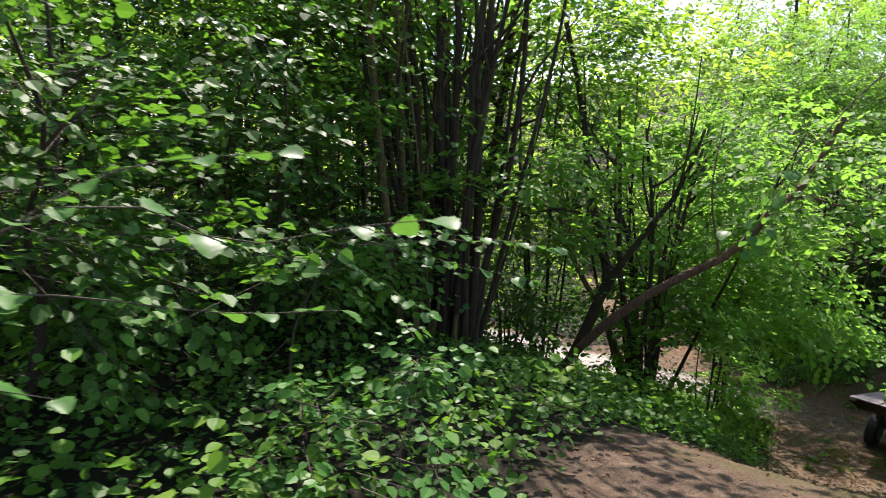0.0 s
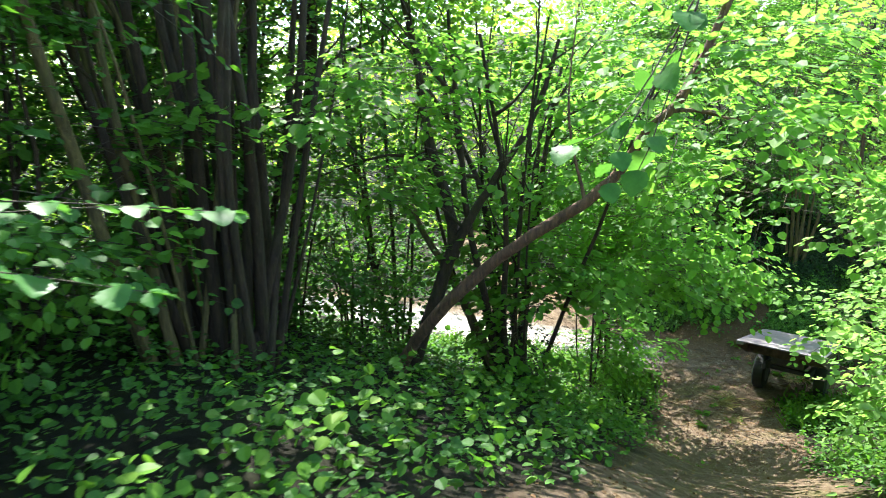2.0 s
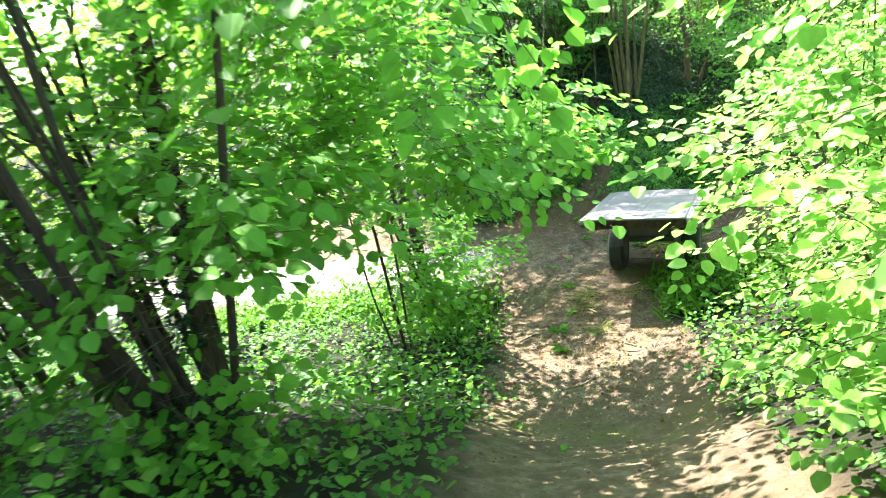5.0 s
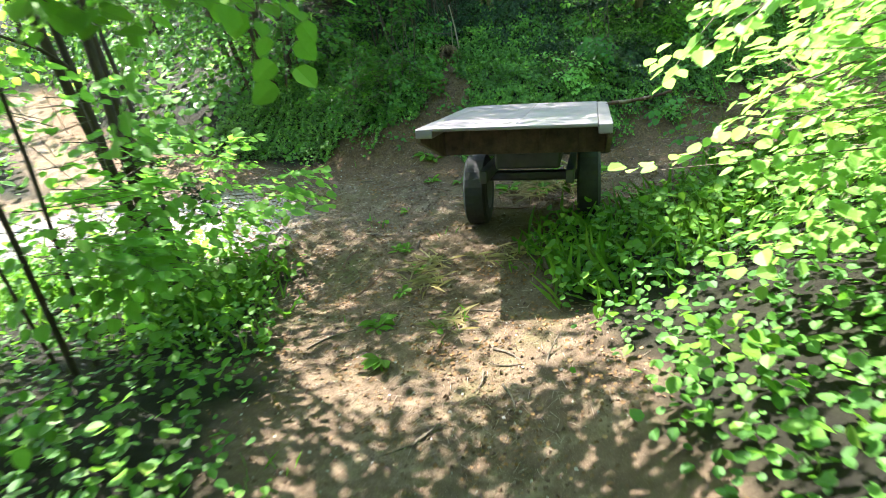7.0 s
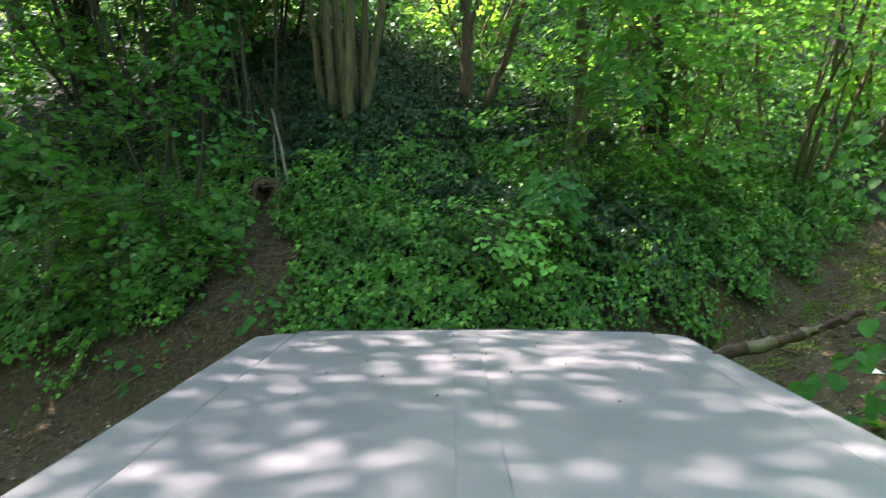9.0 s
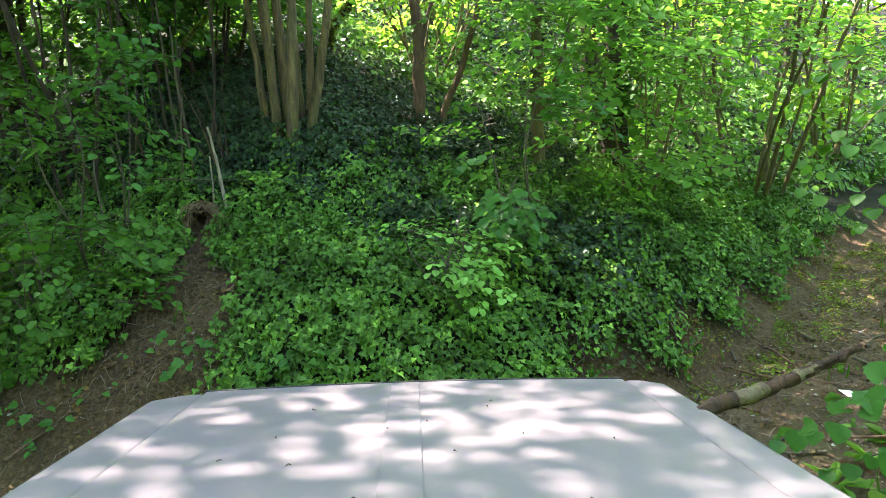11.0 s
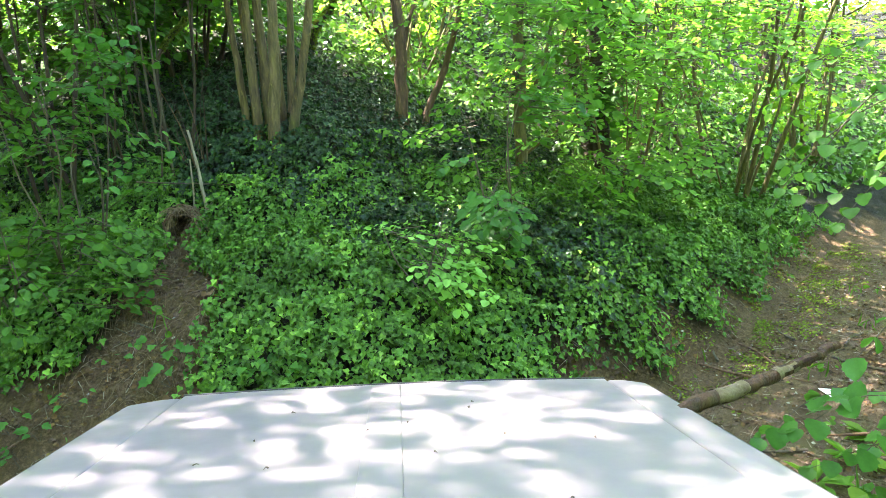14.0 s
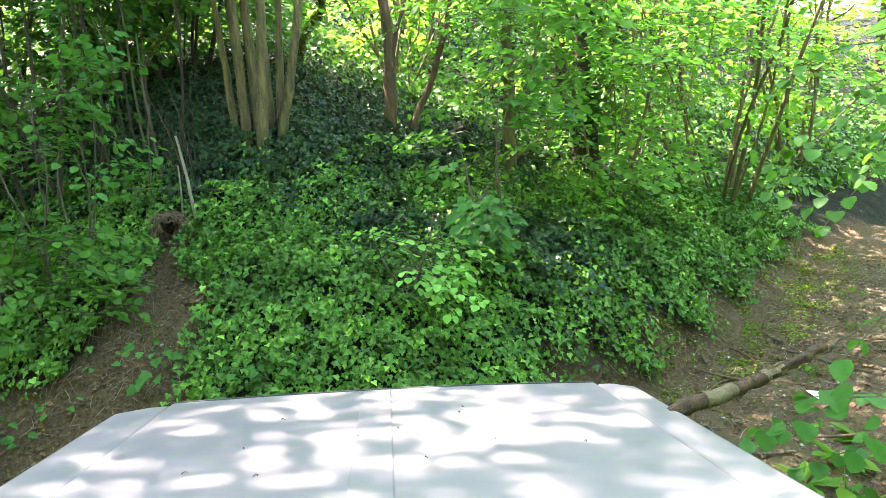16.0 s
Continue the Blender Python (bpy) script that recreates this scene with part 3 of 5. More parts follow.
# far bank
def bank_coppice():
    """Pale hazel coppice: upright stems side by side, the outer ones leaning away."""
    g = np.random.default_rng(81)
    o = np.array([14.6, 14.7, zg(14.6, 14.7)])
    t = thing("hazel_coppice", o, "tall pale-stemmed hazel coppice on the ivy bank", "tree")
    side, deep = np.array([0.457, -0.887, 0]), np.array([0.887, 0.457, 0])
    for k, (a, b, r, d) in enumerate(((-0.24, -0.3, 0.03, 0.1), (-0.12, -0.1, 0.038, 0.0), (-0.02, -0.02, 0.046, 0.08), (0.06, 0.08, 0.03, 0.22), (0.04, 0.2, 0.046, -0.16), (0.14, 0.28, 0.034, 0.12), (0.14, 0.52, 0.04, 0.02), (-0.16, -0.22, 0.026, 0.2))):
        p0 = side * a + deep * d - np.array([0, 0, 0.2])
        p1 = side * b + deep * d + np.array([0, 0, 1.4])
        p2 = side * (b + (b - a) * 0.9) + deep * (d + g.normal(0, 0.15)) + np.array([0, 0, 3.4])
        p3 = side * (b + (b - a) * 2.0) + deep * (d + g.normal(0, 0.4)) + np.array([0, 0, g.uniform(6, 7.6)])
        me, p = tube("stem", [p0, (p0 + p1) / 2, p1, p2, p3], r * 1.25, r * 0.4, BARK_PALE, 9, 16, 0.09, 810 + k)
        st = link("stem", me, t)
        for q in range(2):
            i = int(g.uniform(9, 14))
            w = unit(g.normal(0, 1, 3) + np.array([0, 0, 0.8]))
            lm, _ = tube("limb", stem_line(p[i], p[i] + w * g.uniform(0.7, 1.4), (0, 0, 0), g, 4), r * 0.4, r * 0.12, BARK_PALE, 6, 7, 0.05, 830 + k * 3 + q)
            link("limb", lm, st)
    crown(t, [((-0.5, 0.8, 6.4), (2.6, 2.4, 1.0), 190), ((-1, 1, 3.2), (1.4, 1.4, 0.6), 36)], 0.075, HAZEL, 981, 0.6, 16, outline=MID)


bank_coppice()
shaped_tree("bank_tree", (15.9, 14.1), "reddish dark tree trunk standing on the ivy bank",
            [([(15.9, 14.1, 1.35), (15.9, 14.1, 1.8), (15.95, 14.1, 2.4), (15.98, 14.15, 3.2), (16.05, 14.2, 6.5)], 0.075, 0.04, [([(15.95, 14.1, 2.3), (16.1, 13.95, 2.9), (16.2, 13.8, 3.5)], 0.022)]),
             ([(16.05, 14.0, 1.3), (16.15, 13.92, 1.75), (16.35, 13.75, 2.3), (16.5, 13.6, 3.2), (16.6, 13.5, 5.5)], 0.045, 0.02, [])],
            BARK_RED, [((16.1, 14.1, 6.4), (2.0, 2.0, 0.9), 70), ((16.4, 13.7, 2.9), (0.6, 0.5, 0.35), 26)], 0.066, HAZEL, 82, leaves=19, tuft=[((16.1, 13.9, 1.6), (0.25, 0.25, 0.3), 30)])
shaped_tree("bank_tree", (16.35, 13.0), "slim ivy-clad tree with leafy side shoots on the bank's edge",
            [([(16.35, 13.0, 0.9), (16.38, 13.0, 1.6), (16.42, 13.0, 2.4), (16.5, 12.98, 3.4), (16.6, 12.9, 6.5)], 0.07, 0.035, [([(16.38, 13.0, 1.5), (16.55, 12.75, 2.3), (16.65, 12.6, 3.4)], 0.025), ([(16.4, 13.0, 1.2), (16.7, 12.5, 1.6), (16.9, 12.2, 2.0)], 0.016)])],
            BARK_HAZEL, [((15.5, 12.45, 1.35), (0.8, 0.6, 0.3), 16), ((15.7, 12.45, 2.15), (1.0, 0.8, 0.5), 50), ((15.9, 12.55, 3.3), (1.3, 1.2, 0.6), 60), ((15.9, 12.75, 4.9), (1.8, 1.8, 0.8), 30)], 0.068, HAZEL, 83, leaves=19, tuft=[((16.42, 13.0, 2.6), (0.16, 0.16, 1.0), 60)])
coppice("bank_tree", 16.3, 12.0, 4, 4.6, 1.2, 0.022, BARK_HAZEL, [((0.2, 0.2, 0.6), (1.2, 0.8, 0.4), 16), ((0.0, -0.2, 1.5), (1.3, 0.9, 0.5), 46), ((0.3, -0.2, 2.6), (1.6, 1.4, 0.6), 46), ((0.3, 0, 4.0), (1.8, 1.8, 0.6), 20)], 0.068, HAZEL, 88, "leafy young tree at the bank's edge", low=0.15, leaves=19)
for k, (x, y, h, n) in enumerate(((19.8, 12.6, 4.0, 90), (21.5, 10.4, 4.0, 90), (24.0, 12.5, 5.0, 110), (20.2, 16.2, 3.4, 60), (18.6, 15.6, 2.2, 36), (22.5, 18.5, 4.2, 60))):
    coppice("hazel_coppice", x, y, 7, h, 1.5, 0.03, BARK_HAZEL, [((0, 0, h * 0.35), (1.5, 1.3, 0.5), n // 2), ((0, 0, h * 0.6), (1.9, 1.7, 0.5), n), ((0, 0, h * 0.9), (1.8, 1.8, 0.5), n)], 0.08, CANOPY, 190 + k, "light green hazel coppice on the low bank", group="hazels on the low bank", low=0.25, leaves=19)
coppice("ivy_clad_tree", 18.0, 12.6, 2, 9.0, 0.4, 0.15, BARK_DARK, [((0, 0, 2.4), (0.4, 0.4, 2.0), 120), ((0, 0, 7.6), (2.2, 2.2, 1.0), 60)], 0.085, BRAMBLE_AND_SHADE, 84, "tall tree trunk clad in ivy", low=0.15, leaves=19)
coppice("hazel_coppice", 18.2, 11.15, 9, 5.5, 2.2, 0.026, BARK_HAZEL, [((-0.2, 0.6, 0.8), (1.8, 1.2, 0.5), 30), ((0, 0, 1.6), (2.0, 1.6, 0.6), 60), ((0, 0, 2.8), (2.2, 1.8, 0.7), 56), ((0, 0, 4.4), (2.4, 2.2, 0.8), 30)], 0.072, HAZEL, 85, "leaning hazel coppice beside the track", low=0.3, leaves=19)
# Crown clumps out of view, added to shade the car, track and shoot.
coppice("bank_tree", 13.3, 16.0, 5, 7.5, 1.5, 0.017, BARK_DARK, [((-1.5, -1.3, 5.9), (1.7, 1.3, 0.5), 110), ((0.4, -2.1, 5.8), (1.5, 1.1, 0.45), 120), ((-0.1, -3.0, 4.3), (0.8, 0.7, 0.3), 70), ((-0.3, -0.2, 6.4), (2.6, 2.2, 1.0), 260), ((-1.0, 0.6, 7.6), (2.6, 2.4, 0.8), 200)], 0.066, HAZEL, 86, "young tree on the ivy bank with an added shading crown", low=0.25, leaves=19)
# Added tree: its high crown keeps sun off the track and car.
coppice("bank_tree", 11.7, 17.6, 6, 8.0, 1.6, 0.034, BARK_DARK, [((-0.2, -0.8, 6.2), (2.2, 2.0, 0.8), 110), ((0.2, 0.2, 7.8), (2.2, 2.0, 0.8), 90)], 0.075, HAZEL, 89, "added tall young tree shading the track", low=0.25, leaves=19)
# Three trees added so that their dense crowns shade the upper bank.
coppice("bank_tree", 14.3, 18.6, 8, 8.5, 1.6, 0.05, BARK_DARK, [((0, -0.5, 6.4), (2.4, 2.0, 1.0), 300), ((0, 0, 8.0), (2.6, 2.2, 0.9), 300)], 0.075, HAZEL, 92, "added tall leafy tree shading the upper bank", low=0.3, leaves=19)
coppice("bank_tree", 12.5, 19.3, 5, 8.5, 1.6, 0.05, BARK_DARK, [((0.3, -0.4, 5.0), (2.6, 2.2, 0.8), 300), ((0.3, 0, 6.6), (2.8, 2.4, 0.9), 300)], 0.11, HAZEL, 94, "added tall leafy tree shading the upper bank", low=0.3, leaves=14, outline=OVAL)
coppice("bank_tree", 15.9, 18.2, 5, 8.0, 1.6, 0.05, BARK_DARK, [((0, -0.2, 4.6), (2.4, 2.0, 0.8), 260), ((0.2, 0, 6.4), (2.6, 2.2, 0.9), 260)], 0.11, HAZEL, 95, "added tall leafy tree shading the upper bank", low=0.3, leaves=14, outline=OVAL)
# Poles and shrubs in the darker leaf, shade put into its colour.
coppice("hazel_poles", 13.9, 15.6, 11, 3.4, 0.9, 0.013, BARK_DARK, [((-0.3, -0.5, 1.6), (0.8, 0.5, 0.5), 26), ((0, -0.3, 2.4), (0.8, 0.6, 0.4), 26)], 0.08, BRAMBLE_AND_SHADE, 93, "thin upright hazel poles on the shaded bank", low=0.6, leaves=19)
coppice("bank_shrub", 15.3, 17.3, 7, 3.0, 1.6, 0.02, BARK_DARK, [((0, 0, 0.8), (1.5, 1.0, 0.8), 210), ((-0.4, -0.3, 2.0), (1.6, 1.0, 0.7), 150)], 0.075, BRAMBLE_AND_SHADE, 96, "dense dark shrub high on the bank", low=0.3, leaves=19, outline=OVAL)
coppice("bank_shrub", 13.9, 17.6, 7, 3.6, 1.4, 0.03, BARK_DARK, [((0, 0, 1.4), (1.7, 1.4, 1.2), 240), ((0, 0, 3.0), (1.6, 1.4, 0.8), 120)], 0.085, BRAMBLE_AND_SHADE, 90, "dense dark shrub high on the bank", low=0.3, leaves=19, outline=OVAL)
coppice("bank_shrub", 15.6, 16.6, 6, 3.2, 1.2, 0.03, BARK_DARK, [((0, 0, 1.2), (1.3, 1.2, 0.9), 130)], 0.085, BRAMBLE_AND_SHADE, 91, "dense dark shrub high on the bank", low=0.3, leaves=19, outline=OVAL)
coppice("bank_shrub", 11.9, 17.0, 7, 3.4, 1.5, 0.03, BARK_DARK, [((0, 0, 1.2), (1.6, 1.5, 1.1), 260), ((-0.3, 0.2, 2.8), (1.7, 1.6, 0.8), 140)], 0.075, BRAMBLE_AND_SHADE, 87, "dense dark shrub at the foot of the bank", low=0.3, leaves=19, outline=OVAL)

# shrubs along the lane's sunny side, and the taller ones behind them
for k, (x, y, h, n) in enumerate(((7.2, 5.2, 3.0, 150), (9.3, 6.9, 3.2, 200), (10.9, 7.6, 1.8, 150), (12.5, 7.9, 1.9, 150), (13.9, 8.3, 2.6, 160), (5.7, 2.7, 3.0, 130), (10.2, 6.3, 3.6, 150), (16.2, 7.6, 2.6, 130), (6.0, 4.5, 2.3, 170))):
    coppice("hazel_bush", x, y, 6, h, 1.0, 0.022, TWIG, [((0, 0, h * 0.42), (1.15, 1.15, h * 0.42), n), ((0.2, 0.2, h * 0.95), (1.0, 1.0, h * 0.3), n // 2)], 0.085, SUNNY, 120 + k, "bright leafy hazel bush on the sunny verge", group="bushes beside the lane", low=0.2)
for k, (x, y, h, n) in enumerate(((12.2, 6.6, 5.0, 150), (9.4, 4.4, 5.5, 150), (15.5, 6.2, 5.0, 140), (21.0, 6.5, 5.0, 140))):
    coppice("hazel_coppice", x, y, 8, h, 1.8, 0.045, BARK_HAZEL, [((0, 0, h * 0.6), (2.0, 2.0, 0.9), n), ((0, 0, h * 0.95), (2.2, 2.2, 0.8), n)], 0.1, HAZEL, 140 + k, "tall hazel coppice behind the verge", group="hazels behind the verge", low=0.35)
# Hazel bushes in the darker leaf: their shade is put into the colour.
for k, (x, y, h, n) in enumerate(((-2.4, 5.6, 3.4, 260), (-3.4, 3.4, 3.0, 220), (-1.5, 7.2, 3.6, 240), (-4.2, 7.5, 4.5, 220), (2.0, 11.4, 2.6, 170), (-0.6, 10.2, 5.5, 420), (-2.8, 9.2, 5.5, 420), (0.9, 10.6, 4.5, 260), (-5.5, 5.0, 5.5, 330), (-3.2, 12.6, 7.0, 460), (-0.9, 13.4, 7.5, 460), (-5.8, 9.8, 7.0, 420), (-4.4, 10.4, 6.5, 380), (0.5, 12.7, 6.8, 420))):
    coppice("hazel_bush", x, y, 7, h, 1.0, 0.028, BARK_DARK, [((0, 0, h * 0.4), (1.3, 1.3, h * 0.4), n), ((0, 0, h * 0.9), (1.5, 1.5, h * 0.3), n // 2)], 0.085, BRAMBLE_AND_SHADE, 160 + k, "dense shaded hazel bush among the coppice", group="bushes in the shade", low=0.25, outline=OVAL)


# tall trees of the wood: three built, the others set out as copies
def wood_tree(seed, tall):
    g = np.random.default_rng(seed)
    t = thing("woodland_tree", (0, 0, 0), "tall slender woodland tree with a light green crown", "tree", "trees of the wood")
    me, p = tube("trunk", stem_line((0, 0, -0.3), (g.normal(0, 0.5), g.normal(0, 0.5), tall), (0.2, 0.1, 0), g, 6), 0.13, 0.03, BARK_DARK, 8, 16, 0.06, seed)
    tr = link("trunk", me, t)
    for k in range(7):
        i = 6 + k
        i = min(i, len(p) - 2)
        a = k * 2.4 + g.uniform(0, 1)
        e = p[i] + np.array([math.cos(a), math.sin(a), 0.8]) * g.uniform(1.2, 2.2)
        lm, _ = tube("limb", stem_line(p[i], e, (0, 0, 0.1), g, 4), 0.045, 0.012, BARK_DARK, 6, 7, 0.05, seed + k)
        link("limb", lm, tr)
    cl = []
    for k in range(9):
        a, r = k * 2.4, g.uniform(0.6, 2.0)
        cl.append(((math.cos(a) * r, math.sin(a) * r, tall * g.uniform(0.35, 1.0)), (1.5, 1.5, 0.7), 20))
    crown(t, cl, 0.13, CANOPY, seed + 3, 0.8, 11, twig_r=0.006)
    return t


protos = [wood_tree(300 + k, 9 + k * 1.5) for k in range(3)]
spots = []
g = np.random.default_rng(77)
while len(spots) < 54:
    x, y = g.uniform(-14, 36), g.uniform(-8, 42)
    lane = abs(float(side_distance(np.array([x]), np.array([y]), LANE)[0]))
    ne, bf = float(side_distance(np.array([x]), np.array([y]), NEAR_EDGE)[0]), float(side_distance(np.array([x]), np.array([y]), BANK_FOOT)[0])
    on_track = ne > -0.8 and bf < 0.8
    near_view = min(math.hypot(x - px, y - py) for px, py in ((0, 2), (3, 4), (6, 7.5), (9, 10), (10, 10.4)))
    if lane < 2.2 or on_track or near_view < 6.5 or any(math.hypot(x - a, y - b) < 2.6 for a, b in spots):
        continue
    if 2 < x < 12 and 14 < y < 25:
        continue
    if x > 17 and y < 26 and g.uniform() < 0.75:
        continue
    if 8.5 < x < 18.5 and 8 < y < 19:
        continue
    spots.append((x, y))
for k, (x, y) in enumerate(spots):
    if k < 3:
        t = protos[k]
        t.matrix_basis = pose(x, y, zg(x, y), 0, 0, k * 50)
    else:
        t = copy_thing(protos[k % 3], pose(x, y, zg(x, y), g.normal(0, 3), g.normal(0, 3), g.uniform(0, 360)))


# ---- ground cover ----
def cover(name, n, box, keep, size, mat, outline, label, category, g, lift=(0.02, 0.14), flat=0.45, hang=0.0, lumps=0.0):
    x, y = g.uniform(box[0], box[1], n), g.uniform(box[2], box[3], n)
    m = keep(x, y) > g.uniform(0, 1, n)
    x, y = x[m], y[m]
    e = 0.08
    z = height(x, y)
    nx, ny = -(height(x + e, y) - z) / e, -(height(x, y + e) - z) / e
    up = unit(np.stack([nx, ny, np.ones_like(nx)], axis=-1))
    at = np.stack([x, y, z], axis=-1) + up * g.uniform(lift[0], lift[1], (len(x), 1)) * (0.6 + 0.8 * np.abs(waves(x, y, 0.6, 31)))[:, None]
    if lumps:
        top = 0.02 + lumps * np.clip(0.5 + 0.6 * waves(x, y, 0.26, 33) + 0.35 * waves(x + 3, y, 0.75, 35), 0, 1.3)
        at = np.stack([x, y, z], axis=-1) + up * (top * g.uniform(0, 1, len(x)) ** 0.4)[:, None]
    tip = g.normal(0, 1, at.shape)
    tip[:, 2] = tip[:, 2] * 0.3 - 0.35
    tip = tip + up * g.uniform(0, 0.4, (len(x), 1))
    if hang:
        fall = np.stack([up[:, 0], up[:, 1], -np.hypot(up[:, 0], up[:, 1])], axis=-1)
        tip = g.normal(0, 0.55, at.shape) + unit(fall) * hang
    nup = up + np.array([0, 0, 0.4 if not hang else 0.15]) + g.normal(0, flat, at.shape)
    me = leaf_mesh(name, at, tip, nup, size * g.uniform(0.5, 1.35, len(x)), mat, outline)
    return tagged(new(name, me), label, category, kind="stuff")


def on_bank(x, y):
    e = side_distance(x, y, BANK_FOOT)
    b = bare_share(x, y)
    return np.clip((e + 0.1) / 0.25, 0, 1) * (1 - b) * np.clip(1.25 - e / 9, 0.15, 1)


def on_slope(x, y):
    return np.clip(0.15 - side_distance(x, y, BANK_FOOT), 0, 1) ** 0.3 * (1 - bare_share(x, y))


def far_off(x, y):
    """One outside the ground that the camera passes near."""
    return 1.0 - ((x > -5) & (x < 18.3) & (y > -1) & (y < 17.3))


def old_and_shaded(x, y):
    """Share of dark ivy: shade put into colour high on the bank, old patches lower down."""
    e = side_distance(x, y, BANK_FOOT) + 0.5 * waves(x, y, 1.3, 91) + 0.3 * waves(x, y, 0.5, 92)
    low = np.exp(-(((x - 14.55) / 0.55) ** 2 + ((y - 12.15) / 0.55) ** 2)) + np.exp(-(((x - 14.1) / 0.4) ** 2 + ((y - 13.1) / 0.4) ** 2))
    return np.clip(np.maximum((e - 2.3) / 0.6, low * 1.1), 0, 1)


def near_bank(x, y):
    return on_bank(x, y) * np.clip(1.5 - side_distance(x, y, BANK_FOOT) / 3.4, 0.3, 1)


cover("ivy", 300000, (10.6, 18.5, 9.6, 17.5), lambda x, y: near_bank(x, y) * (1 - old_and_shaded(x, y)), 0.035, IVY, IVY_OUT, "fresh green ivy covering the foot of the bank", "ivy", np.random.default_rng(5), (0.0, 0.2), 0.4, 0.9, 0.2)
cover("ivy", 300000, (10.6, 18.5, 9.6, 17.5), lambda x, y: near_bank(x, y) * old_and_shaded(x, y), 0.038, SHADED_OLD_IVY, IVY_OUT, "dark glossy ivy on the upper bank, its shade put into the colour", "ivy", np.random.default_rng(4), (0.0, 0.2), 0.4, 0.9, 0.2)
cover("ivy", 56000, (8, 40, 2, 46), lambda x, y: on_bank(x, y) * far_off(x, y) * (1 - ((x > 16.5) & (x < 28) & (y < 26))), 0.16, IVY, OVAL, "dark green ivy spreading up the wooded bank", "ivy", np.random.default_rng(6), (0.02, 0.4), 0.4, 0.8)
cover("ivy", 60000, (16.5, 28, 3, 26), lambda x, y: np.clip((side_distance(x, y, BANK_FOOT) - 0.6) / 0.3, 0, 1) * (1 - bare_share(x, y)) * np.clip((x - 16.5) / 1.5, 0, 1), 0.085, IVY, OVAL, "dark green ivy carpet under the hazels", "ivy", np.random.default_rng(24), (0.02, 0.25), 0.4, 0.8)
cover("undergrowth", 86000, (-5, 16, -1, 17.3), on_slope, 0.058, BRAMBLE_AND_SHADE, MID, "mixed green undergrowth of nettle, ivy and bramble", "undergrowth", np.random.default_rng(7), (0.02, 0.34))
cover("undergrowth", 48000, (-22, 36, -10, 38), lambda x, y: on_slope(x, y) * far_off(x, y), 0.17, BRAMBLE_AND_SHADE, OVAL, "green undergrowth spreading under the wood", "undergrowth", np.random.default_rng(8), (0.02, 0.6))


def verge(x, y):
    """Lush strip along both sides of the lane's foot and the near edge of the track."""
    ne = -side_distance(x, y, NEAR_EDGE)
    return np.clip(1.2 - np.abs(ne - 0.7), 0, 1) * (1 - bare_share(x, y)) * (x < 18)


def track_weeds(x, y):
    """Thin growth in the middle of the track."""
    return bare_share(x, y) * np.clip(waves(x, y, 1.3, 51) * 2.2 - 0.75, 0, 1)


cover("verge_herbs", 34000, (5, 18, 7, 17), verge, 0.075, GRASS, ROUND, "lush ground elder and nettle along the verge", "herbs", np.random.default_rng(9), (0.04, 0.42))


def lane_side(x, y):
    lane = np.abs(side_distance(x, y, LANE))
    return np.clip(1.15 - np.abs(lane - 2.0), 0, 1) * (1 - bare_share(x, y)) * (-side_distance(x, y, NEAR_EDGE) > 1.5) * np.clip(waves(x, y, 1.1, 61) * 2 + 0.7, 0.1, 1)


cover("lane_herbs", 26000, (-5, 9, -2, 11), lane_side, 0.075, GRASS, ROUND, "fresh nettle and herb growth along the lane", "herbs", np.random.default_rng(19), (0.05, 0.6))


def grass(name, n, box, keep, tall, g, label):
    x, y = g.uniform(box[0], box[1], n), g.uniform(box[2], box[3], n)
    m = keep(x, y) > g.uniform(0, 1, n)
    x, y = x[m], y[m]
    at = np.stack([x, y, height(x, y) - 0.01], axis=-1)
    tip = g.normal(0, 0.45, at.shape)
    tip[:, 2] = 1.0
    up = g.normal(0, 1, at.shape)
    me = leaf_mesh(name, at, tip, up, tall * g.uniform(0.4, 1.2, len(x)), GRASS, BLADE, 0.1, 0.5)
    return tagged(new(name, me), label, "grass", kind="stuff")


grass("grass", 22000, (5, 18, 7, 17), verge, 0.32, np.random.default_rng(10), "fresh green grass tufts on the verge")
grass("grass", 16000, (6, 17, 8, 16), track_weeds, 0.12, np.random.default_rng(12), "short sparse grass growing in the track")
cover("leaf_litter", 90000, (7.5, 18, 8.5, 16), lambda x, y: bare_share(x, y) * np.clip(0.25 + waves(x, y, 0.9, 57) * 1.6, 0.06, 1), 0.024, DEADLEAF, OVAL, "fine dry leaf litter and chaff on the track", "leaf litter", np.random.default_rng(20), (0.001, 0.01), 0.6)
cover("fallen_leaves", 26000, (-3, 18, -2, 18), lambda x, y: bare_share(x, y) * (0.35 + 0.65 * (waves(x, y, 1.0, 53) > 0)), 0.034, DEADLEAF, OVAL, "dry brown leaf litter on the track", "leaf litter", np.random.default_rng(13), (0.002, 0.012), 0.5)
cover("track_weeds", 9000, (6, 17, 8, 16), track_weeds, 0.05, GRASS, ROUND, "small green weeds scattered on the track", "weeds", np.random.default_rng(14), (0.01, 0.09))


cover("moss", 70000, (13.6, 18.2, 9.6, 11.4), lambda x, y: bare_share(x, y) * np.clip(1.1 - np.abs(side_distance(x, y, BANK_FOOT) + 0.12) / 0.45, 0, 1) * np.clip(0.3 + waves(x, y, 0.5, 71), 0, 1), 0.017, MOSS, OVAL, "low yellow-green moss at the edge of the track", "moss", np.random.default_rng(23), (0.001, 0.014), 0.5)


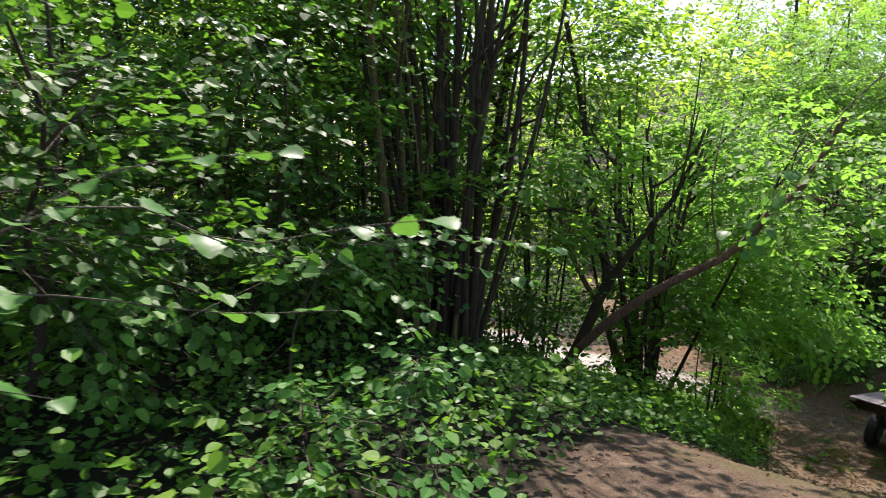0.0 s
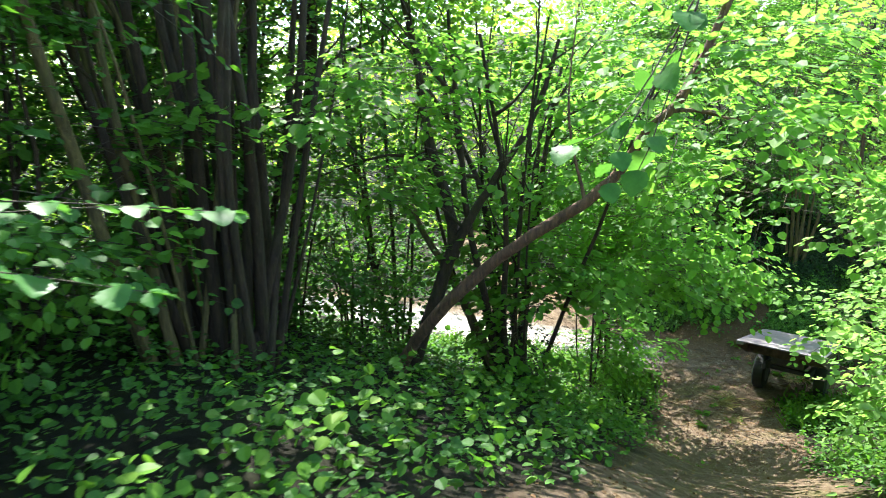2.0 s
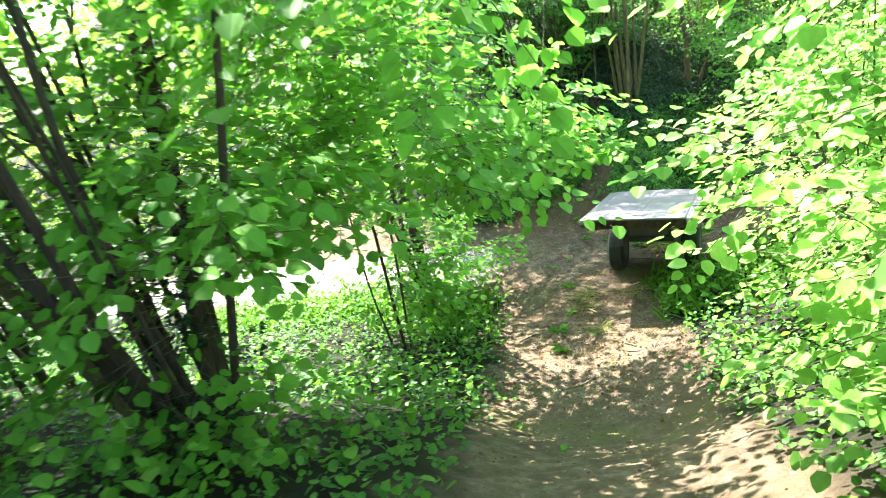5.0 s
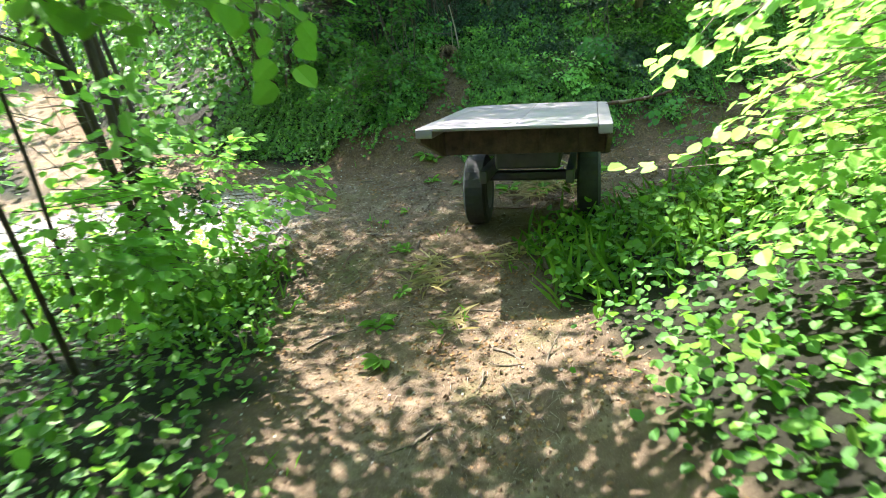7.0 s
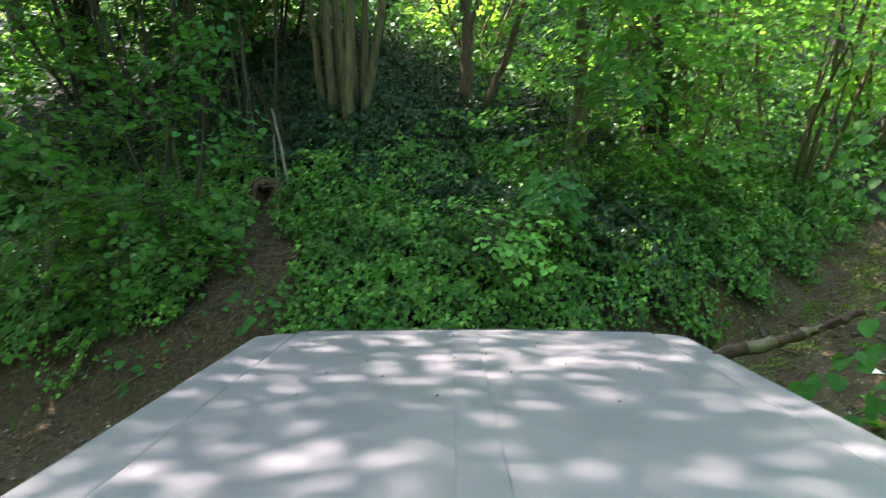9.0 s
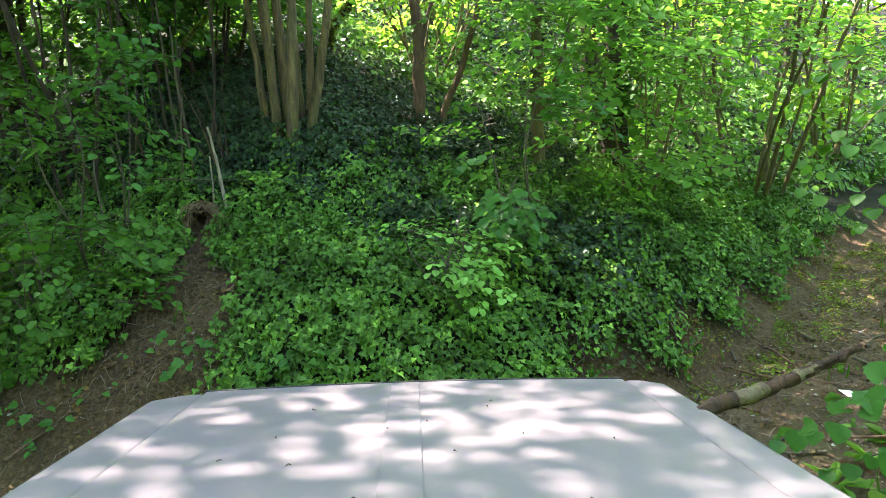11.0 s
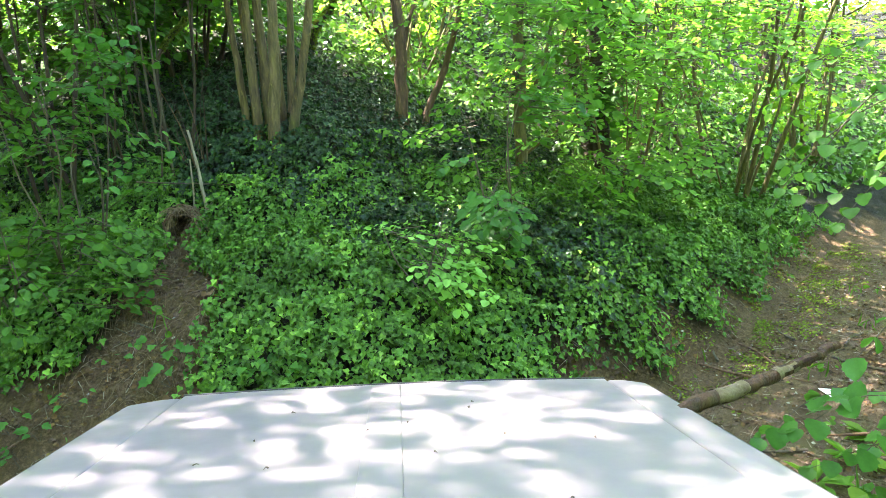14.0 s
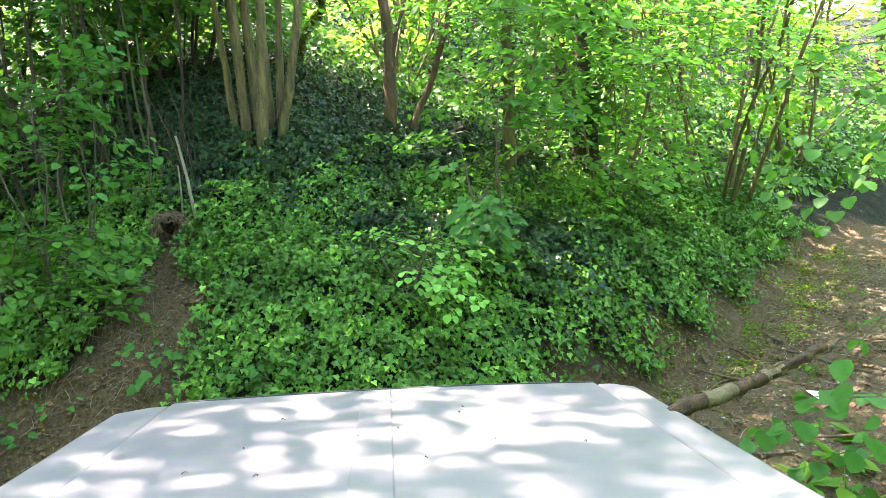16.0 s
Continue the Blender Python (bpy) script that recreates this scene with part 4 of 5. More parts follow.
def clods(name, n, box, size, mat, g, label):
    """Loose crumbs of earth and small stones on the bare ground, eight faces each."""
    x, y = g.uniform(box[0], box[1], n), g.uniform(box[2], box[3], n)
    m = bare_share(x, y) > g.uniform(0, 1, n)
    x, y = x[m], y[m]
    r = size * g.uniform(0.3, 1.0, len(x)) ** 2
    c = np.stack([x, y, height(x, y) + r * 0.2], axis=-1)
    dirs = np.array([(1, 0, 0), (0, 1, 0), (-1, 0, 0), (0, -1, 0), (0, 0, 0.7), (0, 0, -0.7)], float)
    v = c[:, None] + dirs[None] * r[:, None, None] * g.uniform(0.6, 1.3, (len(x), 6, 1)) + g.normal(0, 0.15, (len(x), 6, 3)) * r[:, None, None]
    f = np.array([(0, 1, 4), (1, 2, 4), (2, 3, 4), (3, 0, 4), (1, 0, 5), (2, 1, 5), (3, 2, 5), (0, 3, 5)])
    loops = ((np.arange(len(x)) * 6)[:, None, None] + f[None]).ravel()
    return tagged(new(name, raw_mesh(name, v, np.full(len(x) * 8, 3), loops, mat)), label, "earth", kind="stuff")


clods("earth_crumbs", 26000, (6.5, 17, 8.5, 16.5), 0.02, EARTH, np.random.default_rng(15), "loose crumbs of dark earth on the track")
clods("earth_clods", 22000, (11.2, 16, 9.8, 15), 0.016, EARTH, np.random.default_rng(25), "loose dark clods of earth at the foot of the bank")
clods("small_stones", 5000, (6.5, 17, 8.5, 16.5), 0.014, STONE, np.random.default_rng(16), "small pale stones on the track")


def slip_roots():
    g = np.random.default_rng(17)
    n = 520
    k = g.uniform(0, 1, n) ** 0.8
    x, y = 13.42 - 1.3 * k + g.normal(0, 0.12 + 0.12 * k, n), 14.65 - 1.05 * k + g.normal(0, 0.12 + 0.12 * k, n)
    p = np.stack([x, y, height(x, y) + 0.02], axis=-1)
    way = np.stack([g.normal(-0.6, 0.8, n), g.normal(-0.6, 0.8, n), g.normal(-0.1, 0.35, n)], axis=-1)
    q = p + unit(way) * g.uniform(0.04, 0.22, (n, 1))
    q[:, 2] = height(q[:, 0], q[:, 1]) + g.uniform(0.0, 0.06, n)
    tagged(new("bare_roots", many_tubes("bare_roots", p, q, 0.0022, ROOT, 0.03)), "dry hanging roots on the slipped bank", "roots", kind="stuff")


def chaff():
    """Fine broken twigs strewn on the track."""
    g = np.random.default_rng(21)
    n = 6500
    x, y = g.uniform(7.5, 17.5, n), g.uniform(8.8, 16, n)
    m = bare_share(x, y) > g.uniform(0, 1, n)
    x, y = x[m], y[m]
    a, ln = g.uniform(0, 6.28, len(x)), g.uniform(0.02, 0.11, len(x))
    x2, y2 = x + np.cos(a) * ln, y + np.sin(a) * ln
    p = np.stack([x, y, height(x, y) + 0.006], axis=-1)
    q = np.stack([x2, y2, height(x2, y2) + 0.008], axis=-1)
    tagged(new("broken_twigs", many_tubes("broken_twigs", p, q, 0.0028, DEADWOOD)), "fine broken twigs strewn on the track", "twigs", kind="stuff")


chaff()
slip_roots()
cover("dry_leaves", 2600, (11.5, 13.8, 13, 15), lambda x, y: np.clip(1 - np.abs(side_distance(x, y, SLIP)) / 0.5, 0, 1), 0.017, DEADLEAF, OVAL, "dry brown leaves caught on the slipped bank", "leaf litter", np.random.default_rng(18), (0.005, 0.03), 0.7)


# ---- the wood beyond: leafy masses between the trunks ----
def woodland(n, rmin, rmax, leaf, length, seed, zmax):
    g = np.random.default_rng(seed)
    a, r = g.uniform(radians(-75), radians(165), n), np.sqrt(g.uniform(rmin ** 2, rmax ** 2, n))
    x, y = 7 + r * np.cos(a), 9 + r * np.sin(a)
    z = g.uniform(0, 1, n) ** 1.1 * zmax
    z = z * np.where((x > 14) & (y < 22), 0.55, 1.0)
    lump = waves(x + z * 0.7, y - z * 0.5, 3.2, seed + 1) + 0.6 * waves(x - z, y + z, 1.5, seed + 2)
    on_way = bare_share(x, y) > 0.3
    near_east = (x > 11) & (y < 27) & (r < 21)
    keep = ~near_east & (lump > np.where((x > 14) & (y < 22), 0.16, -0.12)) & ~(on_way & (z < 4.5))
    x, y, z = x[keep], y[keep], z[keep]
    o = np.stack([x, y, height(x, y) + 0.2 + z], axis=-1)
    h = g.normal(0, 1, o.shape) * np.array([1, 1, 0.35])
    at, tip, up, sz, ends = sprays(o, h, length, 9, leaf, g, 0.5, 0.35)
    t = thing("distant_foliage", (0, 0, 0), "bright green leafy masses deep in the wood", "foliage", kind="stuff")
    tagged(link("leafage", leaf_mesh("leafage", at, tip, up, sz, CANOPY), t), kind="stuff")
    tagged(link("twig", many_tubes("twig", o - unit(h) * length, ends, 0.012, TWIG, bends=False), t), kind="stuff")


woodland(12500, 14, 34, 0.18, 1.1, 501, 13)
woodland(9000, 32, 60, 0.42, 2.2, 505, 18)


# ---- small things ----
def leaf_blank(seed, mat):
    """One large hazel leaf: round, toothed, folded and hanging at the tip."""
    g = np.random.default_rng(seed)
    bm = bmesh.new()
    rows = 9
    grid = []
    for k in range(rows + 1):
        l = k / rows
        w = 0.5 * (math.sin(math.pi * min(1, l ** 0.75)) ** 0.72) if 0 < l < 1 else 0.0
        w *= 1.0 + (0.1 if k % 2 else -0.05)
        line = []
        for side in (-1, -0.55, 0, 0.55, 1):
            z = 0.16 * abs(side) * w - 0.22 * l * l + 0.02 * math.sin(l * 26) * abs(side)
            line.append(bm.verts.new((side * w, l, z + g.normal(0, 0.006))))
        grid.append(line)
    for a, b in zip(grid[:-1], grid[1:]):
        for k in range(4):
            bm.faces.new((a[k], a[k + 1], b[k + 1], b[k]))
    bmesh.ops.remove_doubles(bm, verts=bm.verts, dist=1e-4)
    me = bpy.data.meshes.new("leaf")
    bm.to_mesh(me)
    bm.free()
    for p in me.polygons:
        p.use_smooth = True
    me.materials.append(mat)
    return me


LEAVES = [leaf_blank(k, SHOOT) for k in range(4)]
# Leaves for the drooping shoot, its shade put into their darker colour.
SHADED_LEAVES = [leaf_blank(k, BRAMBLE_AND_SHADE) for k in range(4)]


def leafy_shoot(root, arch, twigs, size, seed, label, per=7, kinds=LEAVES):
    """A shoot rooted in the ground that arches over, with side twigs whose leaves are each a part."""
    g = np.random.default_rng(seed)
    o = np.array([root[0], root[1], zg(*root)])
    t = thing("hazel_shoot", o, label, "shoot", "shoots reaching over the lane")
    me, _ = tube("stem", [np.zeros(3) - np.array([0, 0, 0.1])] + [np.array(p) - o for p in arch], 0.014, 0.004, TWIG, 6, 18, 0.05, seed)
    link("stem", me, t)
    for line in twigs:
        pts = [np.array(p) - o for p in line]
        tm, p = tube("twig", pts, 0.0035, 0.0012, TWIG, 5, 10, 0.03, seed)
        tw = link("twig", tm, t)
        for k in range(per):
            i = min(len(p) - 1, int(1 + k * (len(p) - 1) / per + g.uniform(0, 1)))
            way = unit(p[i] - p[i - 1])
            side = unit(np.cross(way, (0, 0, 1))) * (1 if k % 2 else -1)
            d = unit(way * (1.6 if k == per - 1 else 0.6) + side + np.array([0, 0, g.uniform(-0.5, 0.1)]))
            up = unit(np.array([0, 0, 1]) + g.normal(0, 0.3, 3))
            xs = unit(np.cross(d, up))
            zs = np.cross(xs, d)
            leaf = link("leaf", kinds[int(g.integers(4))], tw)
            sc = size * g.uniform(0.65, 1.2)
            m = Matrix((Vector(xs), Vector(d), Vector(zs))).transposed().to_4x4()
            m.translation = Vector(p[i])
            leaf.matrix_basis = m @ Matrix.Scale(sc, 4)
    return t


leafy_shoot((-3.2, 1.6), [(-3.1, 1.5, 5.4), (-2.7, 1.2, 6.1), (-2.3, 1.0, 6.15)],
            [[(-2.3, 1.0, 6.15), (-1.96, 0.9, 6.17), (-1.6, 0.9, 6.12), (-1.3, 0.9, 6.12)],
             [(-2.6, 1.15, 6.1), (-1.95, 1.05, 6.38), (-1.58, 1.0, 6.28), (-1.28, 0.93, 6.33), (-1.08, 0.84, 6.36)],
             [(-2.3, 1.1, 6.2), (-1.9, 1.05, 6.45), (-1.45, 1.02, 6.52)],
             [(-2.7, 1.1, 6.0), (-2.3, 0.9, 5.98), (-1.95, 0.8, 5.95)]], 0.085, 1, "sunlit hazel shoot with pale broad leaves", 8)
leafy_shoot((-1.7, 4.4), [(-1.6, 4.3, 5.2), (-1.2, 4.0, 5.85), (-0.9, 3.8, 5.9)],
            [[(-1.0, 3.85, 5.9), (-0.6, 3.65, 5.93), (-0.2, 3.55, 5.9), (0.15, 3.45, 5.86)],
             [(-1.1, 3.9, 5.85), (-0.7, 3.6, 5.78), (-0.35, 3.45, 5.72), (-0.05, 3.35, 5.66)],
             [(-1.2, 4.0, 5.8), (-0.7, 3.9, 5.85), (-0.2, 3.85, 5.85), (0.2, 3.8, 5.8)],
             [(-1.3, 4.0, 5.8), (-1.0, 3.6, 5.95), (-0.7, 3.3, 6.0)],
             [(-1.3, 4.0, 5.7), (-1.0, 3.5, 5.6), (-0.75, 3.2, 5.5)]], 0.085, 7, "layered hazel shoot with broad leaves before the coppice", 13)
leafy_shoot((3.9, 2.2), [(3.8, 2.3, 5.2), (3.3, 2.6, 6.6), (2.3, 3.0, 7.1), (1.7, 3.2, 6.5)],
            [[(1.7, 3.2, 6.5), (1.52, 3.18, 6.05), (1.45, 3.2, 5.88)],
             [(1.7, 3.2, 6.5), (1.45, 3.25, 6.1), (1.2, 3.27, 5.98)],
             [(1.6, 3.2, 6.3), (1.4, 3.2, 6.0), (1.33, 3.18, 5.85)]], 0.09, 2, "overhanging hazel shoot with large soft leaves", 5)
leafy_shoot((12.25, 9.75), [(12.3, 9.8, 0.7), (12.15, 9.9, 1.3)],
            [[(12.2, 9.9, 1.3), (11.95, 10.1, 1.34), (11.8, 10.28, 1.15)],
             [(12.25, 9.85, 1.0), (11.9, 10.1, 1.05), (11.7, 10.25, 0.95)],
             [(12.25, 9.85, 0.8), (12.05, 10.2, 0.95), (11.9, 10.4, 0.88)],
             [(12.25, 9.85, 0.9), (12.25, 10.3, 0.85), (12.15, 10.5, 0.7)],
             [(12.3, 9.8, 0.7), (12.3, 10.1, 0.7), (12.2, 10.35, 0.6)],
             [(12.3, 9.8, 0.5), (12.15, 10.05, 0.6), (12.0, 10.2, 0.55)]], 0.066, 3, "low hazel shoot with broad green leaves", 13)
leafy_shoot((13.3, 9.4), [(13.2, 9.5, 1.4), (12.95, 9.8, 2.0)],
            [[(12.95, 9.8, 2.0), (12.75, 10.2, 1.8), (12.72, 10.4, 1.5), (12.77, 10.45, 1.25)],
             [(13.0, 9.8, 1.9), (12.75, 10.1, 1.7), (12.6, 10.2, 1.5)],
             [(13.05, 9.7, 1.8), (12.85, 10.1, 1.55), (12.8, 10.3, 1.3)],
             [(13.0, 9.8, 1.95), (12.85, 10.3, 1.95), (12.85, 10.55, 1.75)],
             [(13.1, 9.65, 1.7), (12.95, 10.15, 1.5), (12.95, 10.4, 1.3)],
             [(13.05, 9.7, 1.8), (12.9, 10.0, 1.7), (12.8, 10.25, 1.6)],
             [(13.0, 9.8, 1.9), (12.95, 10.25, 1.7), (13.0, 10.5, 1.4), (13.05, 10.55, 1.15)], [(13.1, 9.7, 1.8), (13.1, 10.2, 1.75), (13.15, 10.5, 1.5)]], 0.05, 4, "drooping hazel shoot beside the track, shade put into its leaf colour", 20, SHADED_LEAVES)


def stick(name, a, b, r, mat, seed, label, group):
    a, b = np.array(a, float), np.array(b, float)
    o = a
    t = thing(name, o, label, "stick", group)
    me, _ = tube("wood", [np.zeros(3), (b - o) * 0.35 + np.random.default_rng(seed).normal(0, 0.008, 3), (b - o) * 0.7 + np.random.default_rng(seed + 1).normal(0, 0.012, 3), b - o], r, r * 0.55, mat, 6, 10, 0.12, seed)
    link("wood", me, t)


for k, (a, b, r) in enumerate((((13.53, 14.43, 0.9), (13.62, 14.66, 1.72), 0.017), ((13.52, 14.61, 0.95), (13.55, 14.6, 1.5), 0.01), ((13.67, 15.15, 1.15), (13.62, 14.89, 1.98), 0.01),
                               ((13.8, 15.1, 1.2), (13.6, 14.9, 2.5), 0.012), ((13.35, 15.0, 1.35), (13.95, 14.35, 1.25), 0.007), ((14.2, 15.3, 1.5), (14.5, 15.3, 3.1), 0.014), ((14.0, 15.5, 1.5), (13.9, 15.4, 3.2), 0.012),
                               ((13.9, 14.2, 1.1), (14.4, 13.7, 1.35), 0.006), ((14.75, 14.4, 1.5), (14.5, 14.05, 1.2), 0.008), ((14.85, 14.3, 1.6), (14.75, 13.85, 1.2), 0.007))):
    stick("dead_stick", a, b, r, DEADWOOD if k < 2 else TWIG, 600 + k, "grey dead stick leaning on the ivy bank", "dead sticks on the bank")



def dead_fan():
    """Dead brown shoots fanning out of one old stool."""
    g = np.random.default_rng(640)
    o = np.array([13.95, 14.95, zg(13.95, 14.95)])
    t = thing("dead_stool", o, "fan of dark dead shoots from an old stool", "dead wood")
    side, deep = np.array([0.457, -0.887, 0]), np.array([0.887, 0.457, 0])
    for k in range(11):
        a, ln = -0.62 + 0.08 * k + g.normal(0, 0.06), g.uniform(0.4, 1.0)
        w = side * math.sin(a) + np.array([0, 0, math.cos(a)]) + deep * g.normal(0, 0.15)
        me, _ = tube("shoot", [side * 0.012 * (k - 5) - np.array([0, 0, 0.08]), w * ln * 0.5 + g.normal(0, 0.025, 3), w * ln + g.normal(0, 0.05, 3)], g.uniform(0.005, 0.01), 0.002, BARK_DARK if k % 4 else BARK_RED, 6, 9, 0.08, 650 + k)
        link("shoot", me, t)


dead_fan()


def mossy_branch(line, r, seed, share=0.45):
    """A dark branch whose upper end wears a sleeve of yellow-green moss."""
    g = np.random.default_rng(seed)
    o = np.array(line[0])
    t = thing("mossy_branch", o, "dark bent branch with a sleeve of yellow-green moss", "branch", "mossy branches on the bank")
    me, p = tube("wood", [np.array(q) - o for q in line], r, r * 0.5, BARK_DARK, 7, 16, 0.1, seed)
    link("wood", me, t)
    n = 700
    k = g.uniform((1 - share) * (len(p) - 1), len(p) - 1.001, n)
    i = k.astype(int)
    c = p[i] + (p[i + 1] - p[i]) * (k - i)[:, None]
    d = unit(g.normal(0, 1, (n, 3)) + np.array([0, 0, 0.6]))
    tagged(link("moss", leaf_mesh("moss", c + d * r * 0.7, d + g.normal(0, 0.5, (n, 3)), g.normal(0, 1, (n, 3)), np.full(n, r * 0.9), MOSS), t, "yellow-green moss"), kind="stuff")


mossy_branch([(14.1, 15.5, 1.3), (14.0, 15.4, 2.0), (14.0, 15.3, 2.35), (14.15, 15.1, 2.62)], 0.022, 660, 0.3)
mossy_branch([(17.2, 16.3, 2.2), (17.1, 16.1, 2.75), (17.3, 15.9, 3.1), (17.1, 15.9, 3.7)], 0.05, 661, 0.9)

# sticks lying on the track: five shapes, set out as copies
g = np.random.default_rng(88)
laid = []
for k in range(5):
    t = thing("fallen_stick", (0, 0, 0), "thin broken stick lying on the bare track", "stick", "sticks on the track")
    ln = (0.35, 0.5, 0.25, 0.7, 0.4)[k]
    me, _ = tube("wood", [(-ln / 2, 0, 0.008), (-ln * 0.1, 0.05 * ln, 0.012), (ln * 0.2, 0, 0.008), (ln / 2, -0.1 * ln, 0.012)], 0.009, 0.004, BARK_RED if k % 2 else TWIG, 6, 9, 0.15, 700 + k)
    link("wood", me, t)
    laid.append(t)
for k, (x, y, a) in enumerate(((14.6, 10.9, 10), (14.2, 10.75, -20), (15.1, 10.5, 35), (13.9, 10.9, 60), (14.9, 10.2, -50), (13.6, 10.9, 15), (14.4, 10.4, 80), (13.5, 10.5, -35), (15.6, 10.6, 0), (13.8, 10.25, 20))):
    copy_thing(laid[k % 5], pose(x, y, zg(x, y), 0, 0, a))
count = 0
while count < 70:
    x, y = g.uniform(7.5, 16.5), g.uniform(9, 16)
    if float(bare_share(np.array([x]), np.array([y]))[0]) < 0.8:
        continue
    m = pose(x, y, zg(x, y), g.normal(0, 4), g.normal(0, 4), g.uniform(0, 360))
    if count < 5:
        laid[count].matrix_basis = m
    else:
        copy_thing(laid[count % 5], m)
    count += 1


def weed(x, y, n, size, seed):
    g = np.random.default_rng(seed)
    t = thing("weed", (x, y, zg(x, y)), "leafy green weed growing on the bare track", "weed", "weeds on the track")
    a = g.uniform(0, 6.28, n)
    tip = np.stack([np.cos(a), np.sin(a), g.uniform(0.1, 1.0, n)], axis=-1)
    at = tip * 0.01
    tagged(link("leafage", leaf_mesh("leafage", at, tip, np.tile([0, 0, 1.0], (n, 1)) + g.normal(0, 0.2, (n, 3)), size * g.uniform(0.6, 1.2, n), GRASS, ((0, 0), (0.3, 0.12), (0.55, 0.22), (0.8, 0.17), (1, 0)), 0.25, 0.45), t), kind="stuff")


for k, (x, y, n, sz) in enumerate(((10.85, 11.94, 12, 0.17), (10.4, 12.6, 9, 0.12), (11.3, 12.6, 10, 0.12), (8.1, 10.4, 10, 0.16), (8.35, 10.75, 8, 0.12), (9.6, 11.9, 9, 0.1), (11.5, 11.5, 14, 0.16), (11.8, 11.4, 12, 0.15), (12.3, 11.2, 10, 0.13), (9.0, 11.2, 8, 0.1), (11.7, 13.6, 9, 0.14), (13.1, 10.3, 12, 0.13), (13.4, 10.15, 12, 0.14), (13.0, 10.0, 10, 0.13), (13.7, 10.05, 10, 0.12), (12.8, 10.35, 9, 0.11), (13.3, 9.85, 12, 0.15), (11.08, 12.11, 14, 0.16), (11.19, 13.01, 11, 0.13), (11.73, 13.44, 11, 0.13), (12.17, 11.25, 14, 0.18), (11.34, 11.86, 14, 0.15), (9.45, 11.44, 11, 0.12), (8.44, 10.82, 12, 0.15), (9.66, 11.84, 10, 0.12), (11.9, 11.7, 14, 0.17), (11.6, 11.9, 12, 0.15))):
    weed(x, y, n, sz, 800 + k)


def straw_tuft(x, y, n, tall, seed):
    g = np.random.default_rng(seed)
    t = thing("dry_grass", (x, y, zg(x, y)), "flattened tuft of pale dry grass on the track", "grass", "dry tufts on the track")
    a = g.uniform(0, 6.28, n)
    tip = np.stack([np.cos(a), np.sin(a), g.uniform(0.05, 0.7, n)], axis=-1)
    at = np.stack([g.normal(0, 0.09, n), g.normal(0, 0.09, n), np.full(n, 0.004)], axis=-1)
    tagged(link("blade", leaf_mesh("blade", at, tip, np.tile([0, 0, 1.0], (n, 1)), tall * g.uniform(0.5, 1.2, n), STRAW, ((0, 0), (0.1, 0.03), (0.6, 0.035), (1, 0)), 0.2, 0.4), t), kind="stuff")


for k, (x, y) in enumerate(((11.75, 11.55), (11.55, 11.75), (11.95, 11.35), (11.4, 11.62), (12.15, 11.5), (11.7, 11.3), (9.5, 11.4), (9.25, 11.15), (8.7, 10.3), (10.1, 10.9))):
    straw_tuft(x, y, 70, 0.2, 860 + k)


def root_tangle():
    """Roots arching over a small hollow that opens down the bank."""
    g = np.random.default_rng(901)
    t = thing("root_tangle", (13.36, 14.56, zg(13.36, 14.56) + 0.02), "tangle of dry brown roots round a hollow in the bank", "roots")
    side, out, up = np.array([0.77, -0.64, 0]) * 0.78, np.array([-0.64, -0.77, 0]), np.array([0, 0, 0.9])
    verts, quads = [], []
    for i in range(6):
        v = i / 5
        for j in range(9):
            a = math.pi * j / 8
            w = math.sqrt(max(0.0, 1 - (v * 0.95) ** 2))
            verts.append(side * math.cos(a) * 0.13 * w + up * (math.sin(a) * 0.2 * w - 0.03) + out * (0.1 - 0.3 * v) + g.normal(0, 0.014, 3))
    for i in range(5):
        for j in range(8):
            quads += [i * 9 + j, i * 9 + j + 1, i * 9 + j + 10, i * 9 + j + 9]
    link("hollow", raw_mesh("hollow", np.array(verts), np.full(40, 4), np.array(quads), EARTH), t, "dark earth hollow")
    n = 260
    a = g.uniform(0, math.pi, n)
    s0 = side * (np.cos(a) * 0.14)[:, None] + up * (np.sin(a) * 0.2)[:, None] + out * g.uniform(-0.1, 0.13, n)[:, None]
    e0 = s0 + side * g.normal(0, 0.1, n)[:, None] + out * g.normal(0.06, 0.1, n)[:, None] - up * g.uniform(0.02, 0.24, n)[:, None] * np.where(np.abs(np.cos(a)) > 0.6, 1.2, 0.35)[:, None]
    tagged(link("root", many_tubes("root", s0, e0, 0.0034, ROOT, 0.03), t), kind="stuff")
    for k in range(3):
        ring = [side * math.cos(q) * (0.13 + 0.02 * k) + up * (math.sin(q) * (0.19 + 0.02 * k) - 0.02) + out * (0.12 - 0.06 * k) + g.normal(0, 0.018, 3) for q in np.linspace(-0.2, math.pi + 0.2, 9)]
        me, _ = tube("rim", ring, 0.008, 0.005, BARK_RED, 7, 18, 0.25, 902 + k)
        link("rim", me, t)


root_tangle()


def sapling(x, y, h, clumps, mat, seed, label, leaf=0.07, group="saplings on the bank"):
    g = np.random.default_rng(seed)
    t = thing("sapling", (x, y, zg(x, y)), label, "sapling", group)
    for k in range(3):
        a = k * 2.1
        me, _ = tube("stem", stem_line((0, 0, -0.05), (0.25 * math.cos(a), 0.25 * math.sin(a), h * g.uniform(0.7, 1)), (0, 0, 0), g, 4), 0.009, 0.003, TWIG, 5, 9, 0.05, seed + k)
        link("stem", me, t)
    crown(t, clumps, leaf, mat, seed + 1, 0.26, 12, outline=MID)


